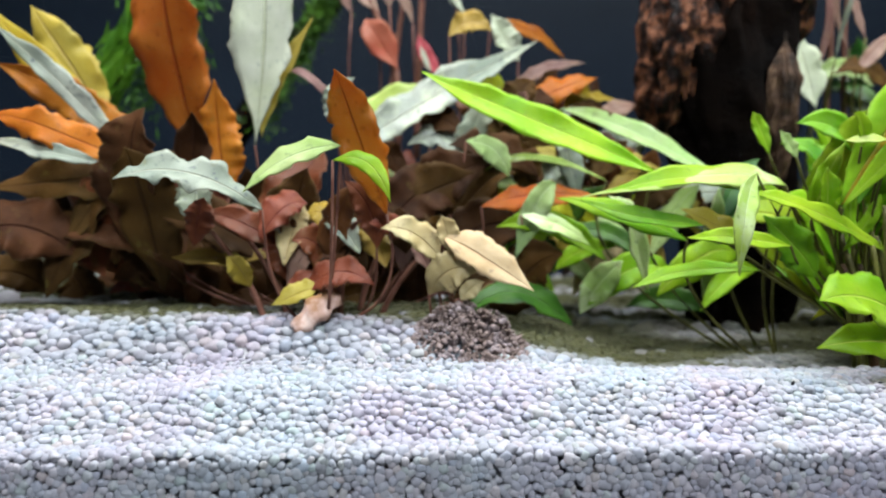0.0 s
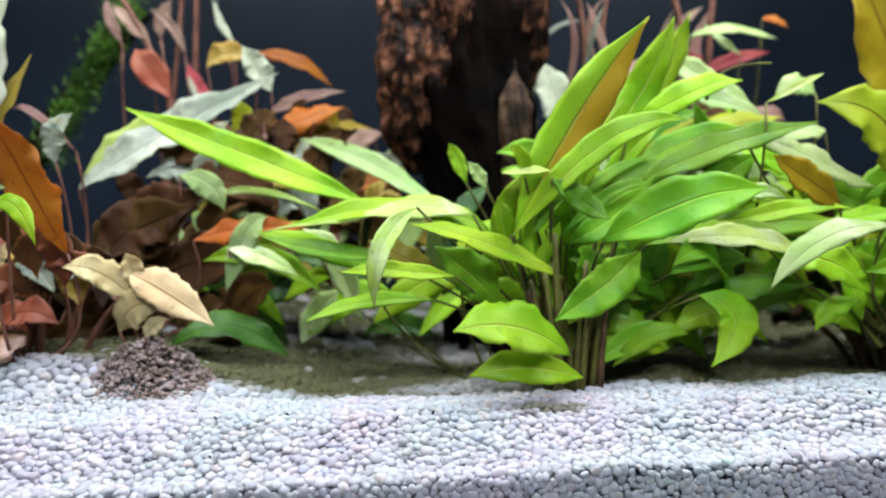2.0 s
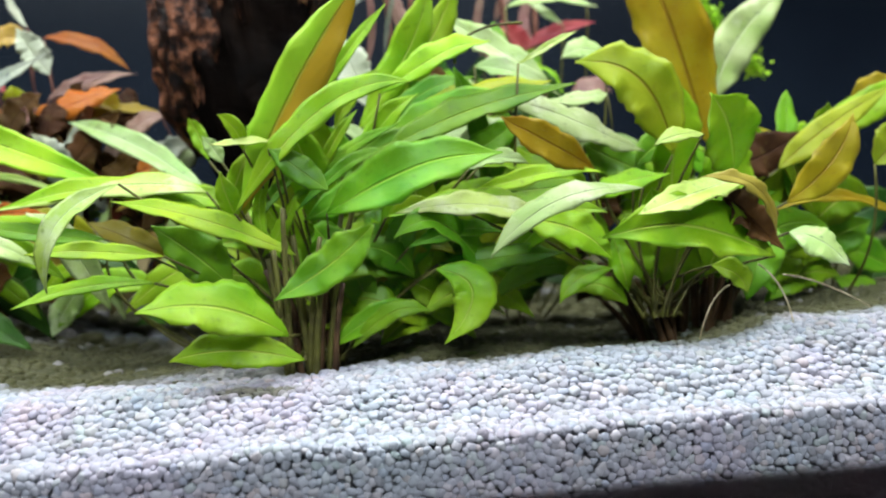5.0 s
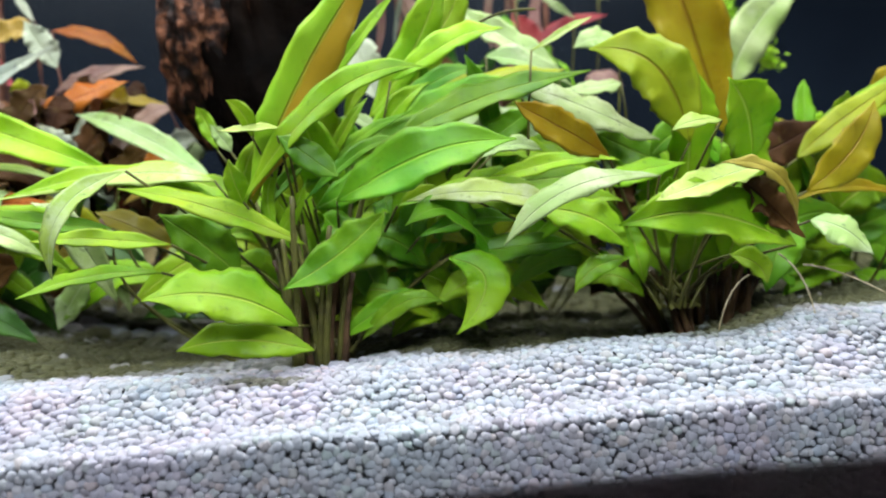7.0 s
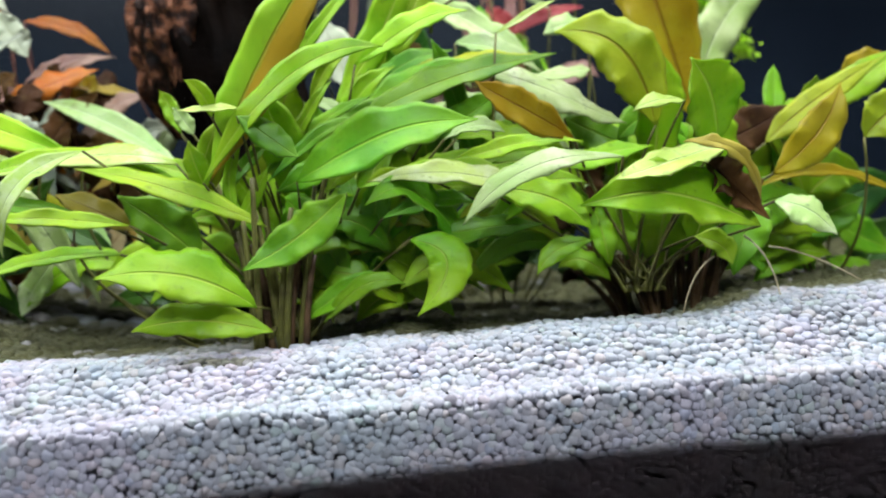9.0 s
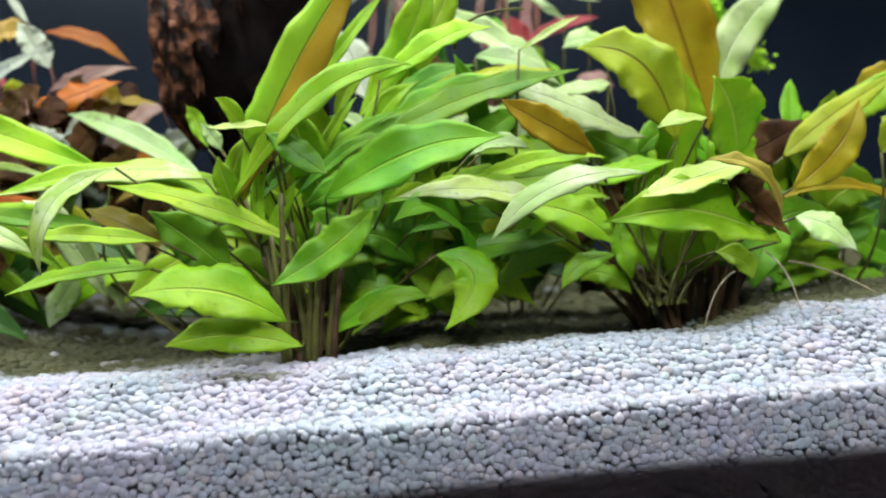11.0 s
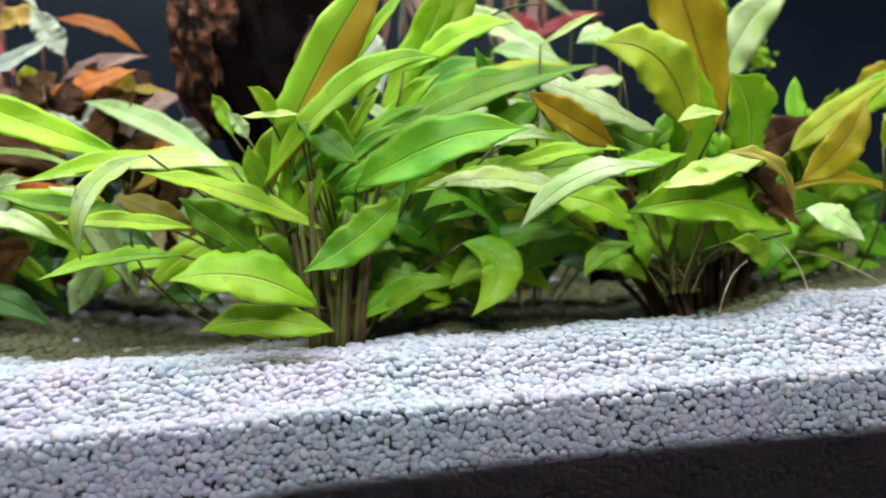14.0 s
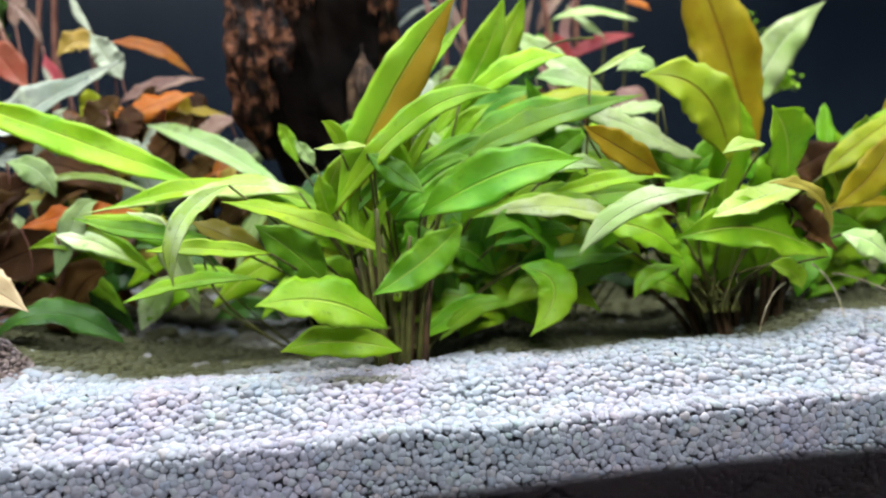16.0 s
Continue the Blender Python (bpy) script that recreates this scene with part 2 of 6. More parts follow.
def glass_material(name, tint, gloss):
    """A thin pane: clear or darkened, with a faint mirror that grows at grazing angles."""
    m, t, bsdf, out = nodes_of(name)
    t.nodes.remove(bsdf)
    clear = t.nodes.new("ShaderNodeBsdfTransparent")
    clear.inputs[0].default_value = (*tint, 1)
    shine = t.nodes.new("ShaderNodeBsdfGlossy")
    shine.inputs["Roughness"].default_value = 0.05
    fres = t.nodes.new("ShaderNodeFresnel")
    fres.inputs[0].default_value = 1.2
    mix = t.nodes.new("ShaderNodeMixShader")
    link(t, mathn(t, "MULTIPLY", fres.outputs[0], gloss), mix.inputs[0])
    link(t, clear.outputs[0], mix.inputs[1])
    link(t, shine.outputs[0], mix.inputs[2])
    link(t, mix.outputs[0], out.inputs[0])
    return m


PANE = glass_material("tank_glass", (0.99, 1.0, 0.995), 0.3)
# tint that paints shade over the lower gravel, fading out at its edge
BAND_SHADE = glass_material("painted_band_shade", (0.27, 0.245, 0.235), 0.1)
fade_uv = BAND_SHADE.node_tree.nodes.new("ShaderNodeUVMap")
fade_sep = BAND_SHADE.node_tree.nodes.new("ShaderNodeSeparateXYZ")
link(BAND_SHADE.node_tree, fade_uv.outputs[0], fade_sep.inputs[0])
link(BAND_SHADE.node_tree, mixc(BAND_SHADE.node_tree, fade_sep.outputs[1], (0.27, 0.245, 0.235), (1.0, 1.0, 1.0)), BAND_SHADE.node_tree.nodes["Transparent BSDF"].inputs[0])


def glow_material(name, colour, strength):
    m, t, bsdf, out = nodes_of(name)
    bsdf.inputs["Emission Color"].default_value = (*colour, 1)
    bsdf.inputs["Emission Strength"].default_value = strength
    return m


DIFFUSER = glow_material("lit_diffuser", (0.95, 1.0, 1.0), 2.0)

# ---- mesh helpers ----


def part(name, bm, material, parent=None, label="", smooth=True):
    me = bpy.data.meshes.new(name)
    bm.to_mesh(me)
    bm.free()
    me.materials.append(material)
    if smooth:
        me.shade_smooth()
    ob = new(name, me)
    if parent:
        ob.parent = parent
        if parent.type == "EMPTY":
            ob.location = (0, 0, 0)
    if label:
        ob["label"] = label
    return ob


def box_bm(x0, x1, y0, y1, z0, z1, bevel=0.0):
    bm = bmesh.new()
    bmesh.ops.create_cube(bm, size=1, matrix=Matrix.LocRotScale(((x0 + x1) / 2, (y0 + y1) / 2, (z0 + z1) / 2), None, (x1 - x0, y1 - y0, z1 - z0)))
    if bevel:
        bmesh.ops.bevel(bm, geom=bm.edges[:], offset=bevel, segments=2, affect="EDGES")
    return bm


def smoothstep(a, b, x):
    s = min(1.0, max(0.0, (x - a) / (b - a)))
    return s * s * (3 - 2 * s)


def curve_points(p0, p1, p2, n):
    """n + 1 points of the parabola that passes p1 half way."""
    p0, p1, p2 = Vector(p0), Vector(p1), Vector(p2)
    c = 2 * p1 - (p0 + p2) / 2
    return [(1 - s) ** 2 * p0 + 2 * s * (1 - s) * c + s * s * p2 for s in (k / n for k in range(n + 1))]


def tube_bm(points, r0, r1, sides=6):
    bm = bmesh.new()
    rings = []
    for k, p in enumerate(points):
        a, b = points[max(0, k - 1)], points[min(len(points) - 1, k + 1)]
        d = (b - a).normalized()
        x = d.orthogonal().normalized()
        y = d.cross(x)
        r = r0 + (r1 - r0) * k / (len(points) - 1)
        rings.append([bm.verts.new(p + r * (math.cos(q) * x + math.sin(q) * y)) for q in (2 * math.pi * j / sides for j in range(sides))])
    for r, s in zip(rings, rings[1:]):
        for j in range(sides):
            bm.faces.new((r[j], r[(j + 1) % sides], s[(j + 1) % sides], s[j]))
    bm.faces.new(rings[0][::-1])
    bm.faces.new(rings[-1])
    return bm


def plant(name, root, label, category="aquatic plant", group=""):
    ob = new(name)
    ob.empty_display_size = 0.01
    ob.location = root
    return tagged(ob, label, category, group)


LEAF_COUNT = [0]


def blade(owner, base, mid, tip, width, tilt, look_of, fold=0.18, wave=0.085, blunt=0.5, name="leaf", label=""):
    """One lance-shaped leaf with a folded midrib and a rippled rim. tilt: degrees by which its face turns up from facing the front pane."""
    LEAF_COUNT[0] += 1
    rnd = random.Random(LEAF_COUNT[0])
    root = owner.location
    ragged = look_of in ("orange", "rust", "brown", "ochre", "grey", "tan", "white")
    n, m = (40 if ragged and width > 0.009 else 24 if width > 0.009 else 20), 8
    pts = [p - root for p in curve_points(base, mid, tip, n)]
    chord = (pts[-1] - pts[0]).normalized()
    front = Vector((0, -math.cos(radians(tilt)), math.sin(radians(tilt))))
    bm = bmesh.new()
    uvl = bm.loops.layers.uv.new("uv")
    ph, ph2 = rnd.uniform(0, 6.28), rnd.uniform(0, 6.28)
    f1, f2 = rnd.uniform(2.2, 3.4), rnd.uniform(5, 8)
    thick = max(0.00025, width * 0.012)
    sway = rnd.uniform(-0.10, 0.10) * (pts[-1] - pts[0]).length
    crinkle = {"orange": 1.7, "white": 1.6, "grey": 1.9, "ochre": 1.3, "brown": 1.2, "rust": 1.2, "tan": 1.0}.get(look_of, 0.8)
    droop = rnd.uniform(-0.02, 0.05) * (pts[-1] - pts[0]).length
    lop = rnd.uniform(-0.14, 0.14)
    cup = rnd.uniform(-0.25, 0.55)
    grid = []
    twist = rnd.uniform(-0.45, 0.45)
    for k, p in enumerate(pts):
        s = k / n
        d = (pts[min(n, k + 1)] - pts[max(0, k - 1)]).normalized()
        nrm = (front - front.dot(d) * d)
        nrm = nrm.normalized() if nrm.length > 1e-4 else d.orthogonal().normalized()
        side = d.cross(nrm)
        a = twist * (s - 0.5)
        side, nrm = side * math.cos(a) + nrm * math.sin(a), nrm * math.cos(a) - side * math.sin(a)
        prof = (math.sin(math.pi * min(1, s ** 0.8)) ** 0.8 if s < 1 else 0)
        prof = (1 - blunt) * prof + blunt * (smoothstep(0, 0.35, s) * (1 - smoothstep(0.62, 1.0, s) ** 1.4))
        w = width / 2 * max(prof, 0.025)
        row = []
        for j in range(m + 1):
            u = 2 * j / m - 1
            ripple = wave * crinkle ** 0.5 * width * abs(u) ** 2 * (math.sin(6.28 * f1 * s + ph + (1.9 if u < 0 else 0)) + 0.4 * math.sin(6.28 * f2 * s + ph2 + u))
            rag = noise.noise((s * 9 + ph * 7, 3.1 if u > 0 else 8.7, ph2)) * 0.07 + noise.noise((s * 34 + ph2 * 5, 1.7 if u > 0 else 5.3, ph)) * 0.10
            jag = 1 + crinkle * abs(u) ** 3 * (0.035 * math.sin(6.28 * f2 * 1.3 * s + ph * 3 + (2 if u > 0 else 0)) + rag) + lop * (1 if u > 0 else -1)
            q = p + nrm * (sway * math.sin(math.pi * s) * s) + side * (u * w * jag) + nrm * ((fold * abs(u) - cup * 0.5 * u * u) * w + ripple * prof)
            q.z -= droop * smoothstep(0.55, 1.0, s) * s
            row.append((q, nrm, (0.5 + u / 2, s)))
        grid.append(row)
    top = [[(bm.verts.new(q + nr * thick / 2), c) for q, nr, c in row] for row in grid]
    low = [[(bm.verts.new(q - nr * thick / 2), c) for q, nr, c in row] for row in grid]

    def quad(vs):
        f = bm.faces.new([v for v, c in vs])
        for lp, (v, c) in zip(f.loops, vs):
            lp[uvl].uv = c
    for k in range(n):
        for j in range(m):
            quad((top[k][j], top[k][j + 1], top[k + 1][j + 1], top[k + 1][j]))
            quad((low[k][j], low[k + 1][j], low[k + 1][j + 1], low[k][j + 1]))
        quad((top[k][0], top[k + 1][0], low[k + 1][0], low[k][0]))
        quad((top[k][m], low[k][m], low[k + 1][m], top[k + 1][m]))
    for j in range(m):
        quad((top[0][j], low[0][j], low[0][j + 1], top[0][j + 1]))
        quad((top[n][j], top[n][j + 1], low[n][j + 1], low[n][j]))
    return part(name, bm, LEAF[look_of], owner, label)


def ground_height(x, y):
    h = 0.0115 + 0.0095 * smoothstep(0.165, 0.190, y)
    h += 0.005 * smoothstep(0.265, 0.31, x) * smoothstep(0.178, 0.20, y)
    h += 0.012 * smoothstep(0.075, 0.005, x) * smoothstep(0.192, 0.235, y)
    h -= 0.004 * smoothstep(0.20, 0.215, y) * smoothstep(0.17, 0.22, x) * (1 - smoothstep(0.265, 0.30, x))
    h -= 0.0045 * smoothstep(0.206, 0.222, y) * smoothstep(0.055, 0.085, x) * (1 - smoothstep(0.15, 0.19, x))
    h += 0.0034 * noise.noise((x * 7 + y * 9, y * 62, 4.0)) * smoothstep(0.206, 0.225, y) * (1 - smoothstep(0.12, 0.17, x))
    h += 0.0012 * noise.noise((x * 30, y * 30, 0.3)) + 0.002 * noise.noise((x * 11 + 5, y * 14, 2.3)) * smoothstep(0.165, 0.175, y)
    return h

def stalk(owner, start, mid, end, r0, r1, material, name="stem", label=""):
    root = owner.location
    if start[2] == 0.018:
        x, y = root.x + (start[0] - root.x) * 0.3, root.y + (start[1] - root.y) * 0.4
        start = (x, y, ground_height(x, y) - 0.002)
    return part(name, tube_bm([p - root for p in curve_points(start, mid, end, 9)], r0, r1), material, owner, label)


# ---- room and tank ----
ROOM_BOX = (-1.6, 1.9, -2.4, 1.1, -0.85, 1.85)


def room():
    x0, x1, y0, y1, z0, z1 = ROOM_BOX
    w = 0.1
    tagged(part("floor", box_bm(x0, x1, y0, y1, z0 - w, z0), PLASTER, smooth=False), "dim plain floor of the room", "floor", kind="structure")
    tagged(part("ceiling", box_bm(x0, x1, y0, y1, z1, z1 + w), PLASTER, smooth=False), "plain ceiling over the room", "ceiling", kind="structure")
    tagged(part("wall_north", box_bm(x0, x1, y1, y1 + w, z0, z1), PLASTER, smooth=False), "plain wall behind the tank", "wall", kind="structure")
    tagged(part("wall_south", box_bm(x0, x1, y0 - w, y0, z0, z1), PLASTER, smooth=False), "plain wall facing the tank", "wall", kind="structure")
    tagged(part("wall_west", box_bm(x0 - w, x0, y0, y1, z0, z1), PLASTER, smooth=False), "plain side wall", "wall", kind="structure")
    tagged(part("wall_east", box_bm(x1, x1 + w, y0, y1, z0, z1), PLASTER, smooth=False), "plain side wall", "wall", kind="structure")


room()
TANK = (-0.36, 0.62, 0.1595, 0.50, -0.045, 0.40)


def tank():
    x0, x1, y0, y1, z0, z1 = TANK
    g = 0.004
    t = tagged(new("aquarium"), "glass aquarium with a dark blue back pane", "aquarium")
    t.location = (0.13, 0.33, z0 - 0.006)
    o = -t.location

    def put(name, b, mat, label="", bevel=0.0):
        bm = box_bm(*b, bevel)
        bmesh.ops.translate(bm, verts=bm.verts[:], vec=o)
        return part(name, bm, mat, t, label, smooth=False)
    put("front_pane", (x0, x1, y0 - g, y0, z0, z1), PANE, "clear front pane").visible_shadow = False
    put("side_pane", (x0 - g, x0, y0, y1, z0, z1), BACK)
    put("side_pane", (x1, x1 + g, y0, y1, z0, z1), BACK)
    put("back_pane", (x0, x1, y1, y1 + g, z0, z1), BACK, "dark blue back pane")
    put("bottom_pane", (x0, x1, y0 - g, y1 + g, z0 - 0.006, z0), BACK)
    # added strip outside the front pane acting as shade, its upper edge dipping at one end
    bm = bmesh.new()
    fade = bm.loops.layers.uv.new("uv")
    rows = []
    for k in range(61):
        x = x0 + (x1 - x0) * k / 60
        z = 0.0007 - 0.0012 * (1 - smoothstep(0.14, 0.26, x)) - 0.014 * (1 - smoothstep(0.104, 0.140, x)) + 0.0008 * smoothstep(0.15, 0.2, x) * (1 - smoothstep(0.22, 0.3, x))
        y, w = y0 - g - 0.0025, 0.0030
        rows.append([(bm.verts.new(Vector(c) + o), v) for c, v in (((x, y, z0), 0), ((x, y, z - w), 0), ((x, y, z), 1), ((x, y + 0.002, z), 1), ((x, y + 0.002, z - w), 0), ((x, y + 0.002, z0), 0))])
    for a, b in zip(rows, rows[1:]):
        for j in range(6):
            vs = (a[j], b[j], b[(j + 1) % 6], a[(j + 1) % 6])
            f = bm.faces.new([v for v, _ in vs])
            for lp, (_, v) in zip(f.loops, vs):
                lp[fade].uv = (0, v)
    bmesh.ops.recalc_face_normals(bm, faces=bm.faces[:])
    part("shade_band", bm, BAND_SHADE, t, "added dark strip standing in for shade on the gravel", smooth=False).visible_shadow = False
    st = tagged(part("tank_stand", box_bm(x0 - 0.02, x1 + 0.02, y0 - 0.02, y1 + 0.02, ROOM_BOX[4], z0 - 0.006, 0.003), BLACK, smooth=False), "black cabinet under the aquarium", "cabinet")
    lamp = tagged(new("led_lamp"), "white LED bar resting over the aquarium", "lamp")
    lamp.location = (0.12, 0.225, 0.40)
    bm = box_bm(-0.485, 0.505, -0.09, 0.09, 0.042, 0.058, 0.003)
    part("housing", bm, BLACK, lamp, "black housing", smooth=False)
    for sx in (-0.483, 0.5):
        part("foot", box_bm(sx - 0.004, sx + 0.004, -0.05, 0.05, 0.0, 0.042), BLACK, lamp, smooth=False)
    part("diffuser", box_bm(-0.40, 0.40, -0.086, 0.086, 0.039, 0.0418), DIFFUSER, lamp, "lit diffuser", smooth=False)


tank()


# body added around the unseen fill light
def fill_lamp():
    t = tagged(new("fill_lamp"), "unseen square fill lamp added below the ceiling", "lamp")
    t.location = (0.3, -1.3, 1.85)
    part("rod", tube_bm([Vector((0, 0, 0)), Vector((0, 0, -0.06))], 0.01, 0.01), BLACK, t)
    part("shade", box_bm(-0.36, 0.36, -0.36, 0.36, -0.075, -0.06, 0.003), BLACK, t, smooth=False)


fill_lamp()

# ---- gravel ----


def mulm_shade_edge(x):
    """Depth at which the settled silt and the shade painted with it begin."""
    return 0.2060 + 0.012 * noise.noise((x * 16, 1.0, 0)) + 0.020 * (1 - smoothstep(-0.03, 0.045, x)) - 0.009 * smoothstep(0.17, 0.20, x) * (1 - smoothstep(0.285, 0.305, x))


def silt_streak(x, y):
    """Long pale tongues where the silt is swept thin."""
    return smoothstep(0.05, 0.3, noise.noise((x * 6 + y * 10, y * 46, 4.0))) * (1 - smoothstep(0.10, 0.16, x))


def gravel_ground():
    x0, x1, y0, y1, z0 = TANK[0] + 0.001, TANK[1] - 0.001, 0.1672, TANK[3] - 0.001, TANK[4] + 0.0005
    nx, ny = 220, 110
    bm = bmesh.new()
    rows = []
    for j in range(ny + 1):
        y = y0 + (y1 - y0) * (j / ny) ** 1.6
        rows.append([bm.verts.new((x0 + (x1 - x0) * i / nx, y, ground_height(x0 + (x1 - x0) * i / nx, y) - 0.0009 + 0.0018 * smoothstep(-0.002, 0.014, y - mulm_shade_edge(x0 + (x1 - x0) * i / nx)))) for i in range(nx + 1)])
    for a, b in zip(rows, rows[1:]):
        for i in range(nx):
            bm.faces.new((a[i], a[i + 1], b[i + 1], b[i]))
    low = [bm.verts.new((v.co.x, y0, z0)) for v in rows[0]]
    for i in range(nx):
        bm.faces.new((low[i], low[i + 1], rows[0][i + 1], rows[0][i]))
    ob = part("ground", bm, SUBSOIL)
    silt = ob.data.attributes.new("mulm_shade", "FLOAT", "POINT")
    silt.data.foreach_set("value", [smoothstep(-0.001, 0.009, v.co.y - mulm_shade_edge(v.co.x)) * (1 - 0.8 * silt_streak(v.co.x, v.co.y)) for v in ob.data.vertices])
    tagged(ob, "packed grey gravel bed of the aquarium", "gravel bed", kind="structure")


gravel_ground()


def gravel_grains():
    """Loose quartz grains: the layer pressed against the front pane, and the top layers of the bed."""
    rng = np.random.default_rng(7)
    bm = bmesh.new()
    bmesh.ops.create_icosphere(bm, subdivisions=2, radius=1)
    bv = np.array([v.co[:] for v in bm.verts])
    bf = np.array([[v.index for v in f.verts] for f in bm.faces])
    bm.free()
    spots = []
    def scatter(w, h, gap):
        """Random centres with no two much closer than the gap."""
        cell = gap / 1.4142
        taken, out = {}, []
        tries = int(w * h / gap ** 2 * 9)
        for px, py in zip(rng.uniform(0, w, tries), rng.uniform(0, h, tries)):
            i, k = int(px / cell), int(py / cell)
            if any((px - q[0]) ** 2 + (py - q[1]) ** 2 < gap * gap for di in (-2, -1, 0, 1, 2) for dk in (-2, -1, 0, 1, 2) if (q := taken.get((i + di, k + dk)))):
                continue
            taken[i, k] = (px, py)
            out.append((px, py))
        return out

    # against the pane, two layers deep
    for layer, gap in ((0, 0.00146), (1, 0.0022)):
        for px, pz in scatter(0.48, 0.046, gap):
            x, z = px - 0.13, pz - 0.031
            if z < ground_height(x, 0.166) - 0.0004:
                spots.append((x, 0.1611 + layer * 0.0029 + rng.uniform(0, 0.0003), z, rng.uniform(0.00090, 0.00136) * (1 + 0.3 * layer), 0))
    # the top of the bed: fine in front, coarser under the plants
    for x0, y0, w, h, gap, lift in ((-0.14, 0.1622, 0.50, 0.045, 0.00136, 0.0), (-0.14, 0.1622, 0.50, 0.040, 0.0019, 0.0005), (-0.20, 0.2072, 0.64, 0.070, 0.0026, 0.0), (-0.30, 0.2772, 0.86, 0.21, 0.0060, 0.0)):
        for px, py in scatter(w, h, gap):
            x, y = x0 + px, y0 + py
            spots.append((x, y, ground_height(x, y) + lift + rng.uniform(-0.0003, 0.0001), gap * rng.uniform(0.60, 0.84), 1))
    n = len(spots)
    sp = np.array(spots)
    a = rng.uniform(0, 6.28, (n, 3))
    ca, sa = np.cos(a), np.sin(a)
    R = np.empty((n, 3, 3))
    R[:, 0] = np.stack([ca[:, 0] * ca[:, 1], ca[:, 0] * sa[:, 1] * sa[:, 2] - sa[:, 0] * ca[:, 2], ca[:, 0] * sa[:, 1] * ca[:, 2] + sa[:, 0] * sa[:, 2]], -1)
    R[:, 1] = np.stack([sa[:, 0] * ca[:, 1], sa[:, 0] * sa[:, 1] * sa[:, 2] + ca[:, 0] * ca[:, 2], sa[:, 0] * sa[:, 1] * ca[:, 2] - ca[:, 0] * sa[:, 2]], -1)
    R[:, 2] = np.stack([-sa[:, 1], ca[:, 1] * sa[:, 2], ca[:, 1] * ca[:, 2]], -1)
    scale = sp[:, 3, None] * rng.uniform(0.72, 1.25, (n, 3))
    warp = 1 + 0.24 * np.sin(bv[None] @ rng.normal(0, 1.6, (n, 3, 3)) + rng.uniform(0, 6.28, (n, 1, 3))).mean(2, keepdims=True)
    shape = bv[None] * warp
    shape = np.sign(shape) * np.abs(shape) ** 0.58 * scale[:, None]
    verts = np.einsum("nij,nvj->nvi", R, shape) * np.where(sp[:, 4] > 0, 0.80, 1.0)[:, None, None] ** np.array([0, 0, 1.0]) + sp[:, None, :3]
    # pressed flat where they meet the pane
    verts[..., 1] = np.where(verts[..., 1] < 0.1608, 0.1608 - (0.1608 - verts[..., 1]) * 0.34, verts[..., 1])
    verts[..., 1] = np.maximum(verts[..., 1], 0.1597)
    faces = (bf[None] + (np.arange(n) * len(bv))[:, None, None]).reshape(-1, 3)
    me = bpy.data.meshes.new("gravel")
    me.vertices.add(n * len(bv))
    me.vertices.foreach_set("co", verts.ravel())
    me.loops.add(len(faces) * 3)
    me.loops.foreach_set("vertex_index", faces.ravel().astype(np.int32))
    me.polygons.add(len(faces))
    me.polygons.foreach_set("loop_start", np.arange(0, len(faces) * 3, 3, dtype=np.int32))
    me.polygons.foreach_set("loop_total", np.full(len(faces), 3, dtype=np.int32))
    me.update()
    me.shade_smooth()
    # mulm and painted plant shade lie in uneven tongues further back
    edge = np.array([mulm_shade_edge(p[0]) for p in sp])
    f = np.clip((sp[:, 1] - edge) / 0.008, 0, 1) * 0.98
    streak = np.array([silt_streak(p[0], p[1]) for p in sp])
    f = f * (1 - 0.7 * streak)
    f = np.where(rng.random(n) < 0.03, f * 0.55, f)
    # olive algae stain and painted leaf shade on the grains at the foot of the green plant
    stain_shade = np.exp(-((sp[:, 0] - 0.141) / 0.011) ** 2 - ((sp[:, 1] - 0.1895) / 0.0034) ** 2)
    f = np.maximum(f, np.clip(stain_shade * 1.5, 0, 0.85))
    att = me.attributes.new("mulm_shade", "FLOAT", "POINT")
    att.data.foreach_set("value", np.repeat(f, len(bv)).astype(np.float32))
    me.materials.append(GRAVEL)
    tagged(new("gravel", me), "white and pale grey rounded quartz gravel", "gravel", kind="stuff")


gravel_grains()

# ---- driftwood ----


